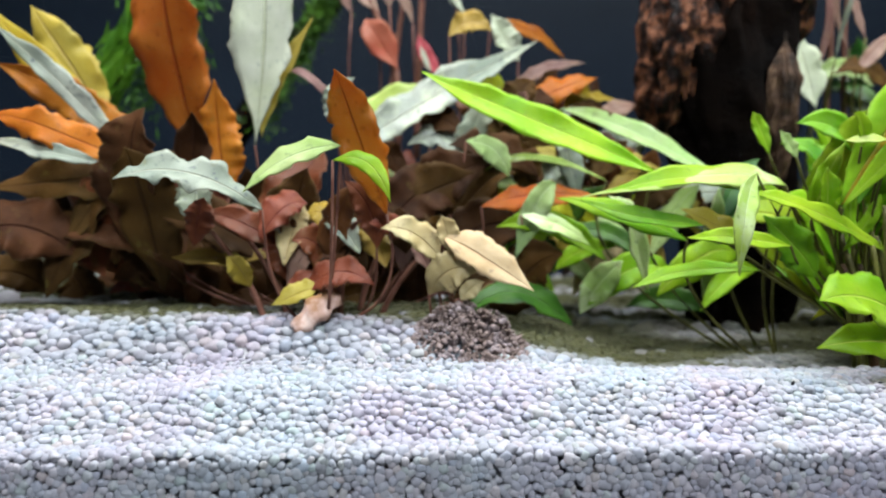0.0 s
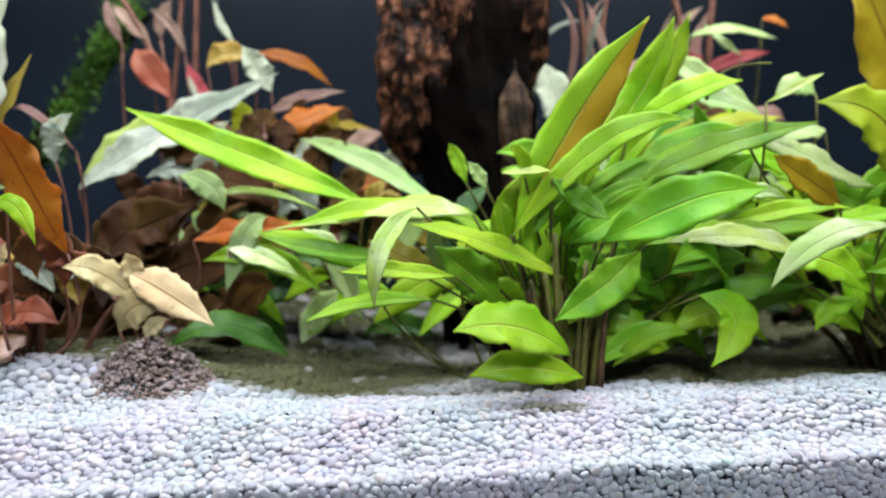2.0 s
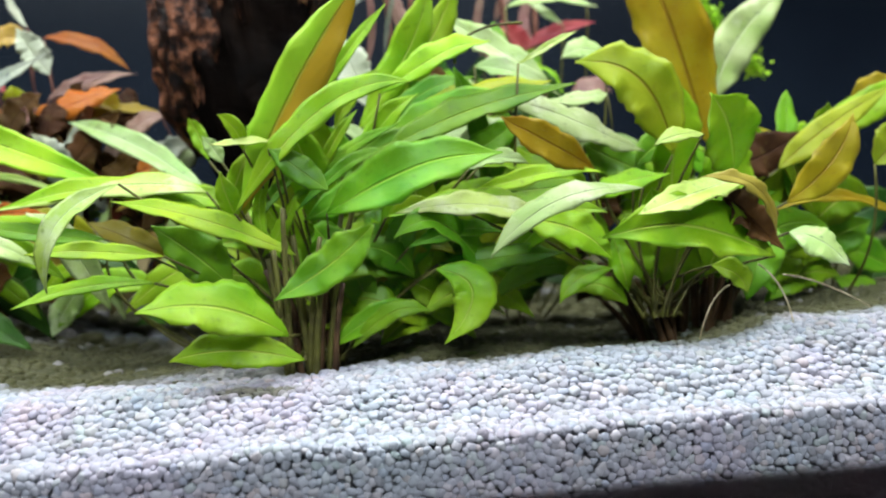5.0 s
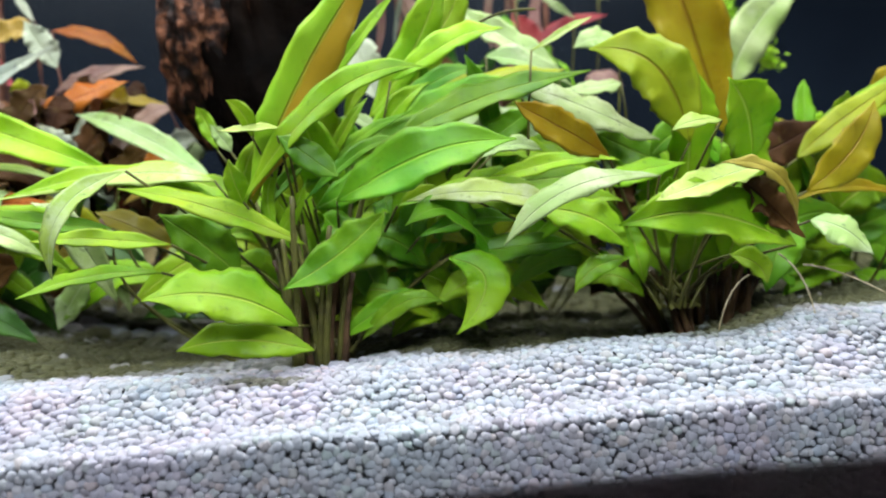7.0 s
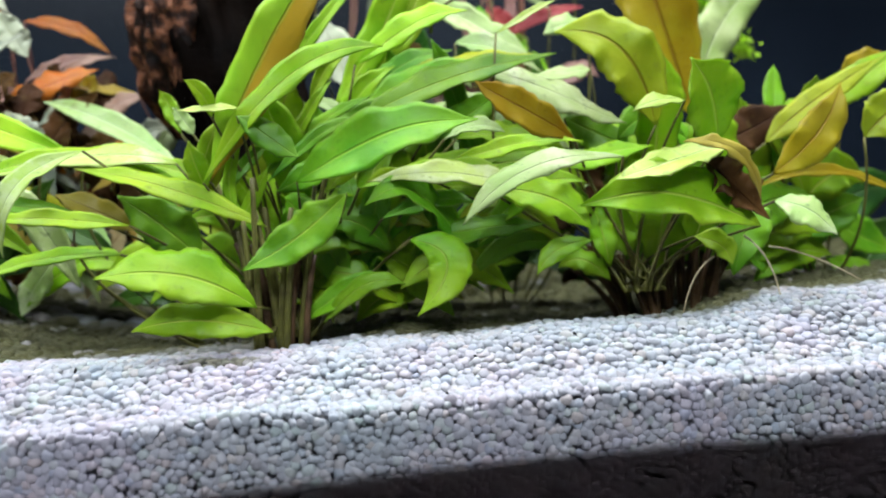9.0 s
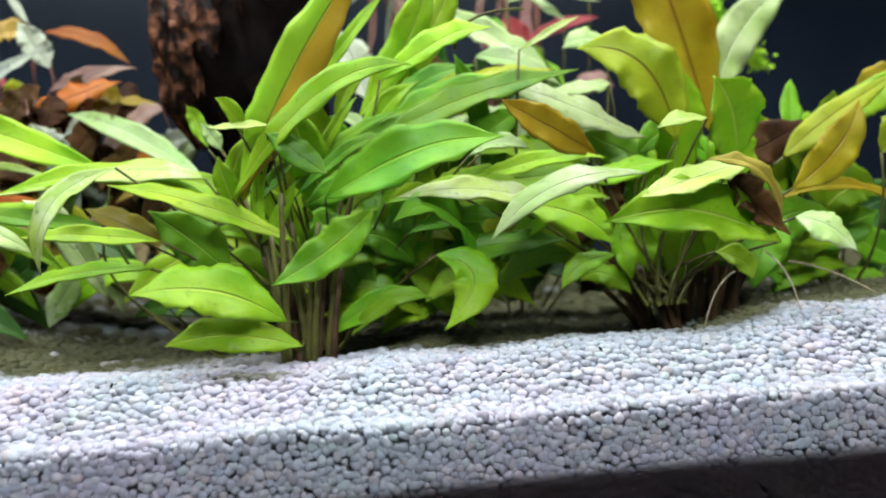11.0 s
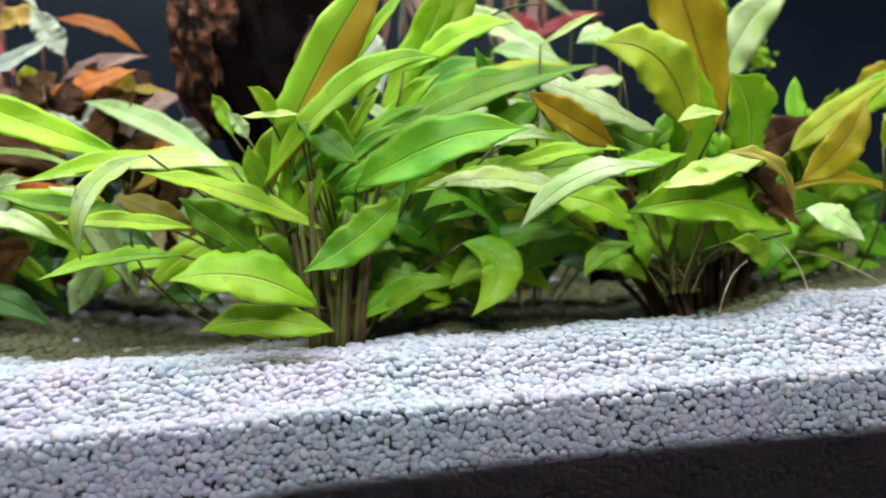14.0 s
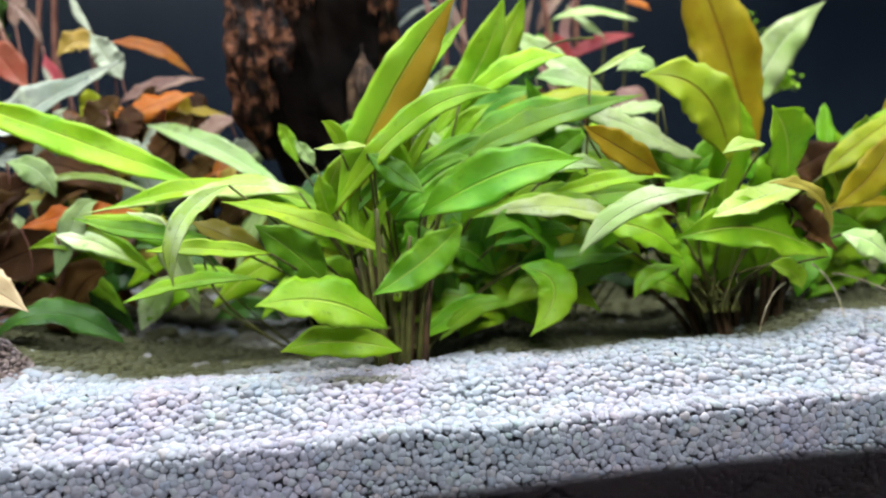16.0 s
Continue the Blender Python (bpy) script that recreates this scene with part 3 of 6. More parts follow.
def driftwood():
    """A hollow-sided stump: dark body with a black cleft, coppery bark ridges on its upper part."""
    wood = tagged(new("driftwood"), "dark wet driftwood stump with coppery ridged bark", "driftwood")
    wood.location = (0.1235, 0.288, 0.014)

    def column(name, material, cx, cy, r_of, z0, z1, seed, label="", n=64, rows=90, lean=0.0, flake=0.12, sink=0.0):
        bm = bmesh.new()
        rings = []
        for k in range(rows):
            z = z0 + (z1 - z0) * k / (rows - 1)
            ring = []
            for i in range(n):
                a = 2 * math.pi * i / n
                qx, qy = math.cos(a), math.sin(a)
                rough = noise.noise((qx * 1.6 + seed, qy * 1.6, z * 10)) * 0.34 + noise.noise((qx * 5, qy * 5 + seed, z * 26)) * 0.2 - abs(noise.noise((qx * 4 + 4, qy * 4, z * 6 + seed))) * 0.4 + noise.noise((qx * 7, qy * 7 + seed, z * 75)) * flake + noise.noise((qx * 15, qy * 15 + seed, z * 170)) * flake * 0.5
                rr = r_of(z) * (1 + rough)
                ring.append(bm.verts.new((cx + lean * (1 - smoothstep(0.04, 0.15, z)) + qx * rr, cy + sink * (1 - smoothstep(z0, z0 + 0.05, z)) + qy * rr * 0.8, z)))
            rings.append(ring)
        for a, b in zip(rings, rings[1:]):
            for i in range(n):
                bm.faces.new((a[i], a[(i + 1) % n], b[(i + 1) % n], b[i]))
        bm.faces.new(rings[-1])
        bm.faces.new(rings[0][::-1])
        return part(name, bm, material, wood, label)

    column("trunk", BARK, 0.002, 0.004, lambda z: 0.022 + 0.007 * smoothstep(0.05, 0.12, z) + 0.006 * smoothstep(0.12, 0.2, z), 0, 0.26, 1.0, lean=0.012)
    column("bark_ridge", COPPER, -0.016, -0.011, lambda z: 0.0005 + 0.0130 * smoothstep(0.070, 0.100, z) + 0.003 * smoothstep(0.13, 0.2, z), 0.080, 0.255, 5.0, "coppery flaking bark ridge", flake=0.3, sink=0.016)
    column("bark_ridge", COPPER, -0.001, -0.021, lambda z: 0.0004 + 0.0060 * smoothstep(0.100, 0.120, z), 0.105, 0.257, 7.0, "narrow coppery bark ridge", flake=0.3, sink=0.016)
    column("bark_ridge", COPPER, 0.029, -0.010, lambda z: 0.0005 + 0.0095 * smoothstep(0.100, 0.130, z), 0.105, 0.258, 9.0, "coppery flaking bark ridge", flake=0.3, sink=0.016)
    column("bark_ridge", PALEBARK, 0.0235, -0.0135, lambda z: 0.0004 + 0.0060 * smoothstep(0.055, 0.075, z) * (1 - smoothstep(0.105, 0.122, z)), 0.052, 0.124, 13.0, "thin pale brown ridge of bark", flake=0.4, sink=0.006)


driftwood()

# ---- plants ----

plant_a = plant("green_sword_plant", (0.1554, 0.2150, 0.0247), "bushy lime green sword-leaved plant rooted in the gravel")
stalk(plant_a, (0.1488, 0.2159, 0.0217), (0.1419, 0.2254, 0.0468), (0.1350, 0.2150, 0.0699), 0.0006, 0.0004, STEM)
blade(plant_a, (0.1350, 0.2150, 0.0699), (0.1543, 0.2100, 0.1059), (0.1769, 0.2060, 0.1375), 0.0161, 15, "twotone")
stalk(plant_a, (0.1603, 0.2187, 0.0217), (0.1561, 0.2343, 0.0621), (0.1520, 0.2300, 0.1005), 0.0006, 0.0004, STEM)
blade(plant_a, (0.1520, 0.2300, 0.1005), (0.1692, 0.2320, 0.1188), (0.1831, 0.2320, 0.1370), 0.0047, 20, "lime")
stalk(plant_a, (0.1489, 0.2175, 0.0217), (0.1601, 0.2412, 0.0600), (0.1712, 0.2450, 0.0963), 0.0006, 0.0004, STEM)
blade(plant_a, (0.1712, 0.2450, 0.0963), (0.1897, 0.2450, 0.1216), (0.1991, 0.2400, 0.1447), 0.0128, 15, "lime")
stalk(plant_a, (0.1551, 0.2153, 0.0217), (0.1674, 0.2426, 0.0631), (0.1797, 0.2500, 0.1025), 0.0006, 0.0004, STEM)
blade(plant_a, (0.1797, 0.2500, 0.1025), (0.1975, 0.2500, 0.1264), (0.2095, 0.2500, 0.1504), 0.0116, 15, "lime")
stalk(plant_a, (0.1592, 0.2149, 0.0217), (0.1693, 0.2325, 0.0648), (0.1794, 0.2300, 0.1059), 0.0006, 0.0004, STEM)
blade(plant_a, (0.1794, 0.2300, 0.1059), (0.1985, 0.2250, 0.1156), (0.2158, 0.2230, 0.1215), 0.0098, 30, "lime")
stalk(plant_a, (0.1537, 0.2181, 0.0217), (0.1663, 0.2366, 0.0580), (0.1788, 0.2350, 0.0922), 0.0006, 0.0004, STEM)
blade(plant_a, (0.1788, 0.2350, 0.0922), (0.2109, 0.2350, 0.1064), (0.2395, 0.2400, 0.1111), 0.0129, 35, "olive")
stalk(plant_a, (0.1543, 0.2187, 0.0217), (0.1441, 0.2253, 0.0464), (0.1338, 0.2120, 0.0691), 0.0006, 0.0004, STEM)
blade(plant_a, (0.1338, 0.2120, 0.0691), (0.1616, 0.2050, 0.0974), (0.1887, 0.2050, 0.1051), 0.0096, 30, "lime")
stalk(plant_a, (0.1592, 0.2217, 0.0217), (0.1486, 0.2258, 0.0558), (0.1379, 0.2100, 0.0878), 0.0006, 0.0004, STEM)
blade(plant_a, (0.1379, 0.2100, 0.0878), (0.1363, 0.2070, 0.0941), (0.1323, 0.2050, 0.0977), 0.0049, 20, "lime")
stalk(plant_a, (0.1520, 0.2192, 0.0217), (0.1496, 0.2246, 0.0566), (0.1472, 0.2100, 0.0895), 0.0006, 0.0004, STEM)
blade(plant_a, (0.1472, 0.2100, 0.0895), (0.1385, 0.2070, 0.0903), (0.1295, 0.2050, 0.0896), 0.0033, 45, "pale")
stalk(plant_a, (0.1586, 0.2163, 0.0217), (0.1600, 0.2212, 0.0456), (0.1615, 0.2060, 0.0675), 0.0006, 0.0004, STEM)
blade(plant_a, (0.1615, 0.2060, 0.0675), (0.1857, 0.2030, 0.0777), (0.2148, 0.2050, 0.0848), 0.0176, 30, "green")
stalk(plant_a, (0.1475, 0.2218, 0.0217), (0.1638, 0.2319, 0.0552), (0.1800, 0.2220, 0.0866), 0.0006, 0.0004, STEM)
blade(plant_a, (0.1800, 0.2220, 0.0866), (0.2063, 0.2200, 0.0972), (0.2440, 0.2250, 0.1070), 0.0114, 35, "green")
stalk(plant_a, (0.1522, 0.2165, 0.0217), (0.1490, 0.2218, 0.0555), (0.1458, 0.2070, 0.0873), 0.0006, 0.0004, STEM)
blade(plant_a, (0.1458, 0.2070, 0.0873), (0.1548, 0.2050, 0.0809), (0.1629, 0.2030, 0.0743), 0.0086, 25, "green")
stalk(plant_a, (0.1617, 0.2187, 0.0217), (0.1684, 0.2243, 0.0436), (0.1750, 0.2100, 0.0635), 0.0006, 0.0004, STEM)
blade(plant_a, (0.1750, 0.2100, 0.0635), (0.1617, 0.2070, 0.0531), (0.1448, 0.2030, 0.0430), 0.0129, 25, "green")
stalk(plant_a, (0.1550, 0.2202, 0.0217), (0.1519, 0.2201, 0.0283), (0.1488, 0.2000, 0.0329), 0.0006, 0.0004, STEM)
blade(plant_a, (0.1488, 0.2000, 0.0329), (0.1301, 0.1920, 0.0443), (0.1119, 0.1850, 0.0441), 0.0167, 40, "lime")
stalk(plant_a, (0.1479, 0.2197, 0.0217), (0.1504, 0.2198, 0.0247), (0.1529, 0.2000, 0.0257), 0.0006, 0.0004, STEM)
blade(plant_a, (0.1529, 0.2000, 0.0257), (0.1346, 0.1960, 0.0297), (0.1169, 0.1940, 0.0285), 0.0117, 38, "lime")
stalk(plant_a, (0.1534, 0.2147, 0.0217), (0.1380, 0.2299, 0.0502), (0.1227, 0.2250, 0.0766), 0.0006, 0.0004, STEM)
blade(plant_a, (0.1227, 0.2250, 0.0766), (0.0970, 0.2200, 0.0803), (0.0543, 0.2200, 0.0747), 0.0104, 50, "pale")
stalk(plant_a, (0.1580, 0.2215, 0.0217), (0.1307, 0.2232, 0.0516), (0.1033, 0.2050, 0.0794), 0.0006, 0.0004, STEM)
blade(plant_a, (0.1033, 0.2050, 0.0794), (0.0930, 0.1900, 0.0689), (0.0902, 0.1860, 0.0521), 0.0061, 15, "pale")
stalk(plant_a, (0.1508, 0.2190, 0.0217), (0.1506, 0.2270, 0.0396), (0.1504, 0.2150, 0.0554), 0.0006, 0.0004, STEM)
blade(plant_a, (0.1504, 0.2150, 0.0554), (0.1251, 0.2100, 0.0677), (0.1007, 0.2050, 0.0753), 0.0091, 45, "lime")
stalk(plant_a, (0.1522, 0.2199, 0.0217), (0.1333, 0.2225, 0.0408), (0.1143, 0.2050, 0.0579), 0.0006, 0.0004, STEM)
blade(plant_a, (0.1143, 0.2050, 0.0579), (0.0960, 0.2000, 0.0610), (0.0799, 0.1970, 0.0628), 0.0063, 40, "lime")
stalk(plant_a, (0.1590, 0.2157, 0.0217), (0.1444, 0.2269, 0.0353), (0.1298, 0.2180, 0.0469), 0.0006, 0.0004, STEM)
blade(plant_a, (0.1298, 0.2180, 0.0469), (0.1211, 0.2140, 0.0570), (0.1091, 0.2120, 0.0677), 0.0145, 25, "green")
stalk(plant_a, (0.1607, 0.2193, 0.0217), (0.1347, 0.2256, 0.0367), (0.1087, 0.2120, 0.0498), 0.0006, 0.0004, STEM)
blade(plant_a, (0.1087, 0.2120, 0.0498), (0.0863, 0.2120, 0.0506), (0.0680, 0.2100, 0.0464), 0.0055, 40, "lime")
stalk(plant_a, (0.1584, 0.2206, 0.0217), (0.1258, 0.2293, 0.0437), (0.0932, 0.2180, 0.0637), 0.0006, 0.0004, STEM)
blade(plant_a, (0.0932, 0.2180, 0.0637), (0.0747, 0.2160, 0.0671), (0.0530, 0.2160, 0.0715), 0.0067, 40, "green")
stalk(plant_a, (0.1543, 0.2201, 0.0217), (0.1330, 0.2310, 0.0402), (0.1116, 0.2220, 0.0566), 0.0006, 0.0004, STEM)
blade(plant_a, (0.1116, 0.2220, 0.0566), (0.0985, 0.2220, 0.0635), (0.0872, 0.2220, 0.0693), 0.0084, 30, "ochre")
stalk(plant_a, (0.1615, 0.2148, 0.0217), (0.1772, 0.2209, 0.0363), (0.1929, 0.2070, 0.0488), 0.0006, 0.0004, STEM)
blade(plant_a, (0.1929, 0.2070, 0.0488), (0.2030, 0.2030, 0.0418), (0.1935, 0.2000, 0.0279), 0.0131, 20, "lime")
blade(plant_a, (0.1660, 0.2120, 0.0258), (0.1786, 0.2100, 0.0356), (0.1909, 0.2100, 0.0363), 0.0069, 40, "green")
blade(plant_a, (0.1591, 0.2130, 0.0261), (0.1736, 0.2130, 0.0357), (0.1844, 0.2130, 0.0403), 0.0077, 30, "green")
stalk(plant_a, (0.1586, 0.2163, 0.0217), (0.1403, 0.2357, 0.0555), (0.1219, 0.2350, 0.0873), 0.0006, 0.0004, STEM)
blade(plant_a, (0.1219, 0.2350, 0.0873), (0.1190, 0.2350, 0.0962), (0.1160, 0.2350, 0.1022), 0.0054, 20, "lime")
stalk(plant_a, (0.1614, 0.2162, 0.0217), (0.1445, 0.2321, 0.0547), (0.1277, 0.2280, 0.0857), 0.0006, 0.0004, STEM)
blade(plant_a, (0.1277, 0.2280, 0.0857), (0.1252, 0.2280, 0.0904), (0.1218, 0.2280, 0.0948), 0.0051, 30, "mint")
stalk(plant_a, (0.2040, 0.2250, 0.1136), (0.2101, 0.2250, 0.1230), (0.2270, 0.2250, 0.1258), 0.00056, 0.00038, STEM)
stalk(plant_a, (0.1564, 0.2172, 0.0217), (0.1432, 0.2296, 0.0445), (0.1300, 0.2220, 0.0654), 0.0006, 0.0004, STEM)
blade(plant_a, (0.1300, 0.2220, 0.0654), (0.1329, 0.2200, 0.0779), (0.1390, 0.2200, 0.0901), 0.0072, 10, "lime")
stalk(plant_a, (0.1572, 0.2156, 0.0217), (0.1554, 0.2278, 0.0449), (0.1535, 0.2200, 0.0660), 0.0006, 0.0004, STEM)
blade(plant_a, (0.1535, 0.2200, 0.0660), (0.1684, 0.2200, 0.0743), (0.1837, 0.2200, 0.0881), 0.0095, 20, "green")
stalk(plant_a, (0.1503, 0.2200, 0.0217), (0.1590, 0.2330, 0.0443), (0.1678, 0.2260, 0.0650), 0.0006, 0.0004, STEM)
blade(plant_a, (0.1678, 0.2260, 0.0650), (0.1777, 0.2260, 0.0757), (0.1914, 0.2260, 0.0863), 0.0080, 25, "lime")
stalk(plant_a, (0.1595, 0.2185, 0.0217), (0.1723, 0.2253, 0.0397), (0.1852, 0.2120, 0.0557), 0.0006, 0.0004, STEM)
blade(plant_a, (0.1852, 0.2120, 0.0557), (0.2015, 0.2120, 0.0601), (0.2142, 0.2120, 0.0594), 0.0072, 40, "green")
stalk(plant_a, (0.1622, 0.2156, 0.0217), (0.1780, 0.2238, 0.0368), (0.1938, 0.2120, 0.0498), 0.0006, 0.0004, STEM)
blade(plant_a, (0.1938, 0.2120, 0.0498), (0.2138, 0.2120, 0.0504), (0.2342, 0.2120, 0.0529), 0.0096, 40, "green")
stalk(plant_a, (0.1611, 0.2154, 0.0217), (0.1738, 0.2307, 0.0438), (0.1865, 0.2260, 0.0639), 0.0006, 0.0004, STEM)
blade(plant_a, (0.1865, 0.2260, 0.0639), (0.2038, 0.2250, 0.0706), (0.2220, 0.2200, 0.0716), 0.0107, 35, "lime")
stalk(plant_a, (0.1629, 0.2190, 0.0217), (0.1553, 0.2325, 0.0472), (0.1478, 0.2260, 0.0707), 0.0006, 0.0004, STEM)
blade(plant_a, (0.1478, 0.2260, 0.0707), (0.1653, 0.2260, 0.0866), (0.1855, 0.2260, 0.0981), 0.0048, 25, "green")
stalk(plant_a, (0.1571, 0.2218, 0.0217), (0.1542, 0.2299, 0.0463), (0.1512, 0.2180, 0.0689), 0.0006, 0.0004, STEM)
blade(plant_a, (0.1512, 0.2180, 0.0689), (0.1689, 0.2180, 0.0824), (0.1817, 0.2180, 0.0863), 0.0046, 25, "green")
stalk(plant_a, (0.1600, 0.2203, 0.0217), (0.1561, 0.2342, 0.0466), (0.1521, 0.2280, 0.0695), 0.0006, 0.0004, STEM)
blade(plant_a, (0.1521, 0.2280, 0.0695), (0.1627, 0.2280, 0.0886), (0.1717, 0.2280, 0.1013), 0.0042, 15, "lime")
stalk(plant_a, (0.1483, 0.2170, 0.0217), (0.1531, 0.2305, 0.0460), (0.1579, 0.2240, 0.0684), 0.0006, 0.0004, STEM)
blade(plant_a, (0.1579, 0.2240, 0.0684), (0.1781, 0.2240, 0.0831), (0.1934, 0.2240, 0.0907), 0.0051, 25, "green")
stalk(plant_a, (0.1488, 0.2155, 0.0217), (0.1636, 0.2328, 0.0559), (0.1785, 0.2300, 0.0881), 0.0006, 0.0004, STEM)
blade(plant_a, (0.1785, 0.2300, 0.0881), (0.2002, 0.2300, 0.1004), (0.2266, 0.2300, 0.1036), 0.0096, 30, "green")
stalk(plant_a, (0.1509, 0.2209, 0.0217), (0.1597, 0.2384, 0.0524), (0.1685, 0.2360, 0.0811), 0.0006, 0.0004, STEM)
blade(plant_a, (0.1685, 0.2360, 0.0811), (0.1800, 0.2360, 0.0961), (0.1923, 0.2360, 0.1072), 0.0077, 20, "lime")
stalk(plant_a, (0.1495, 0.2164, 0.0217), (0.1653, 0.2392, 0.0597), (0.1812, 0.2420, 0.0956), 0.0006, 0.0004, STEM)
blade(plant_a, (0.1812, 0.2420, 0.0956), (0.1938, 0.2420, 0.1070), (0.2123, 0.2420, 0.1133), 0.0085, 25, "green")
stalk(plant_a, (0.1553, 0.2208, 0.0217), (0.1594, 0.2404, 0.0600), (0.1634, 0.2400, 0.0962), 0.0006, 0.0004, STEM)
blade(plant_a, (0.1634, 0.2400, 0.0962), (0.1699, 0.2400, 0.1077), (0.1803, 0.2400, 0.1170), 0.0057, 20, "lime")
stalk(plant_a, (0.1629, 0.2197, 0.0217), (0.1813, 0.2373, 0.0521), (0.1998, 0.2350, 0.0806), 0.0006, 0.0004, STEM)
blade(plant_a, (0.1998, 0.2350, 0.0806), (0.2160, 0.2350, 0.0886), (0.2264, 0.2350, 0.0970), 0.0108, 30, "green")
stalk(plant_a, (0.1509, 0.2184, 0.0217), (0.1805, 0.2322, 0.0517), (0.2102, 0.2260, 0.0798), 0.0006, 0.0004, STEM)
blade(plant_a, (0.2102, 0.2260, 0.0798), (0.2237, 0.2260, 0.0810), (0.2373, 0.2260, 0.0775), 0.0090, 40, "lime")
stalk(plant_a, (0.1587, 0.2144, 0.0217), (0.1481, 0.2267, 0.0444), (0.1375, 0.2190, 0.0651), 0.0006, 0.0004, STEM)
blade(plant_a, (0.1375, 0.2190, 0.0651), (0.1434, 0.2190, 0.0738), (0.1545, 0.2190, 0.0822), 0.0049, 20, "green")
stalk(plant_a, (0.1583, 0.2169, 0.0217), (0.1505, 0.2270, 0.0407), (0.1427, 0.2170, 0.0578), 0.0006, 0.0004, STEM)
blade(plant_a, (0.1427, 0.2170, 0.0578), (0.1399, 0.2170, 0.0704), (0.1451, 0.2170, 0.0826), 0.0040, 15, "lime")
stalk(plant_a, (0.1569, 0.2194, 0.0217), (0.1811, 0.2267, 0.0511), (0.2053, 0.2140, 0.0784), 0.0006, 0.0004, STEM)
blade(plant_a, (0.2053, 0.2140, 0.0784), (0.2145, 0.2100, 0.0814), (0.2233, 0.2100, 0.0793), 0.0069, 45, "mint")
stalk(plant_a, (0.1581, 0.2182, 0.0217), (0.1824, 0.2281, 0.0477), (0.2066, 0.2180, 0.0717), 0.0006, 0.0004, STEM)
blade(plant_a, (0.2066, 0.2180, 0.0717), (0.2263, 0.2150, 0.0745), (0.2475, 0.2120, 0.0750), 0.0072, 40, "lime")
stalk(plant_a, (0.1563, 0.2156, 0.0217), (0.1676, 0.2248, 0.0445), (0.1788, 0.2140, 0.0652), 0.0006, 0.0004, STEM)
blade(plant_a, (0.1788, 0.2140, 0.0652), (0.2036, 0.2120, 0.0692), (0.2210, 0.2100, 0.0682), 0.0083, 40, "lime")
stalk(plant_a, (0.1554, 0.2150, 0.0217), (0.1605, 0.2315, 0.0526), (0.1657, 0.2280, 0.0814), 0.0006, 0.0004, STEM)
blade(plant_a, (0.1657, 0.2280, 0.0814), (0.1829, 0.2280, 0.0900), (0.2020, 0.2280, 0.0958), 0.0082, 30, "green")
stalk(plant_a, (0.1551, 0.2183, 0.0217), (0.1430, 0.2311, 0.0441), (0.1308, 0.2240, 0.0646), 0.0006, 0.0004, STEM)
blade(plant_a, (0.1308, 0.2240, 0.0646), (0.1354, 0.2220, 0.0767), (0.1398, 0.2220, 0.0906), 0.0055, 15, "olive")
stalk(plant_a, (0.1598, 0.2171, 0.0217), (0.1463, 0.2276, 0.0457), (0.1328, 0.2180, 0.0677), 0.0006, 0.0004, STEM)
blade(plant_a, (0.1328, 0.2180, 0.0677), (0.1310, 0.2160, 0.0746), (0.1299, 0.2140, 0.0821), 0.0071, 15, "lime")
stalk(plant_a, (0.1478, 0.2182, 0.0217), (0.1436, 0.2291, 0.0394), (0.1395, 0.2200, 0.0551), 0.0006, 0.0004, STEM)
blade(plant_a, (0.1395, 0.2200, 0.0551), (0.1471, 0.2200, 0.0653), (0.1512, 0.2200, 0.0740), 0.0048, 20, "lime")

plant_b = plant("broad_leaved_plant", (0.2645, 0.2120, 0.0314), "broad-leaved green plant with brown leaf bases in gravel")
stalk(plant_b, (0.2597, 0.2169, 0.0284), (0.2671, 0.2295, 0.0554), (0.2744, 0.2220, 0.0804), 0.0006, 0.0004, STEM)
blade(plant_b, (0.2744, 0.2220, 0.0804), (0.2643, 0.2220, 0.1035), (0.2438, 0.2250, 0.1126), 0.0217, 15, "olive")
stalk(plant_b, (0.2627, 0.2140, 0.0284), (0.2804, 0.2395, 0.0575), (0.2981, 0.2450, 0.0846), 0.0006, 0.0004, STEM)
blade(plant_b, (0.2981, 0.2450, 0.0846), (0.2841, 0.2450, 0.1268), (0.2664, 0.2450, 0.1738), 0.0261, 10, "amber")
stalk(plant_b, (0.2710, 0.2141, 0.0284), (0.2812, 0.2246, 0.0516), (0.2914, 0.2150, 0.0728), 0.0006, 0.0004, STEM)
blade(plant_b, (0.2914, 0.2150, 0.0728), (0.2850, 0.2060, 0.0854), (0.2770, 0.2000, 0.0982), 0.0232, 20, "lime", 0.1, 0.06, 0.8)
stalk(plant_b, (0.2620, 0.2138, 0.0284), (0.2690, 0.2184, 0.0576), (0.2760, 0.2030, 0.0847), 0.0006, 0.0004, STEM)
blade(plant_b, (0.2760, 0.2030, 0.0847), (0.2673, 0.2000, 0.0840), (0.2583, 0.1980, 0.0817), 0.0060, 45, "pale")
stalk(plant_b, (0.2642, 0.2117, 0.0284), (0.2773, 0.2159, 0.0506), (0.2905, 0.2000, 0.0708), 0.0006, 0.0004, STEM)
blade(plant_b, (0.2905, 0.2000, 0.0708), (0.2689, 0.1950, 0.0684), (0.2489, 0.1880, 0.0625), 0.0102, 50, "pale")
stalk(plant_b, (0.2652, 0.2184, 0.0284), (0.2804, 0.2192, 0.0386), (0.2955, 0.2000, 0.0467), 0.0006, 0.0004, STEM)
blade(plant_b, (0.2955, 0.2000, 0.0467), (0.2691, 0.1980, 0.0563), (0.2416, 0.1980, 0.0573), 0.0180, 25, "lime")
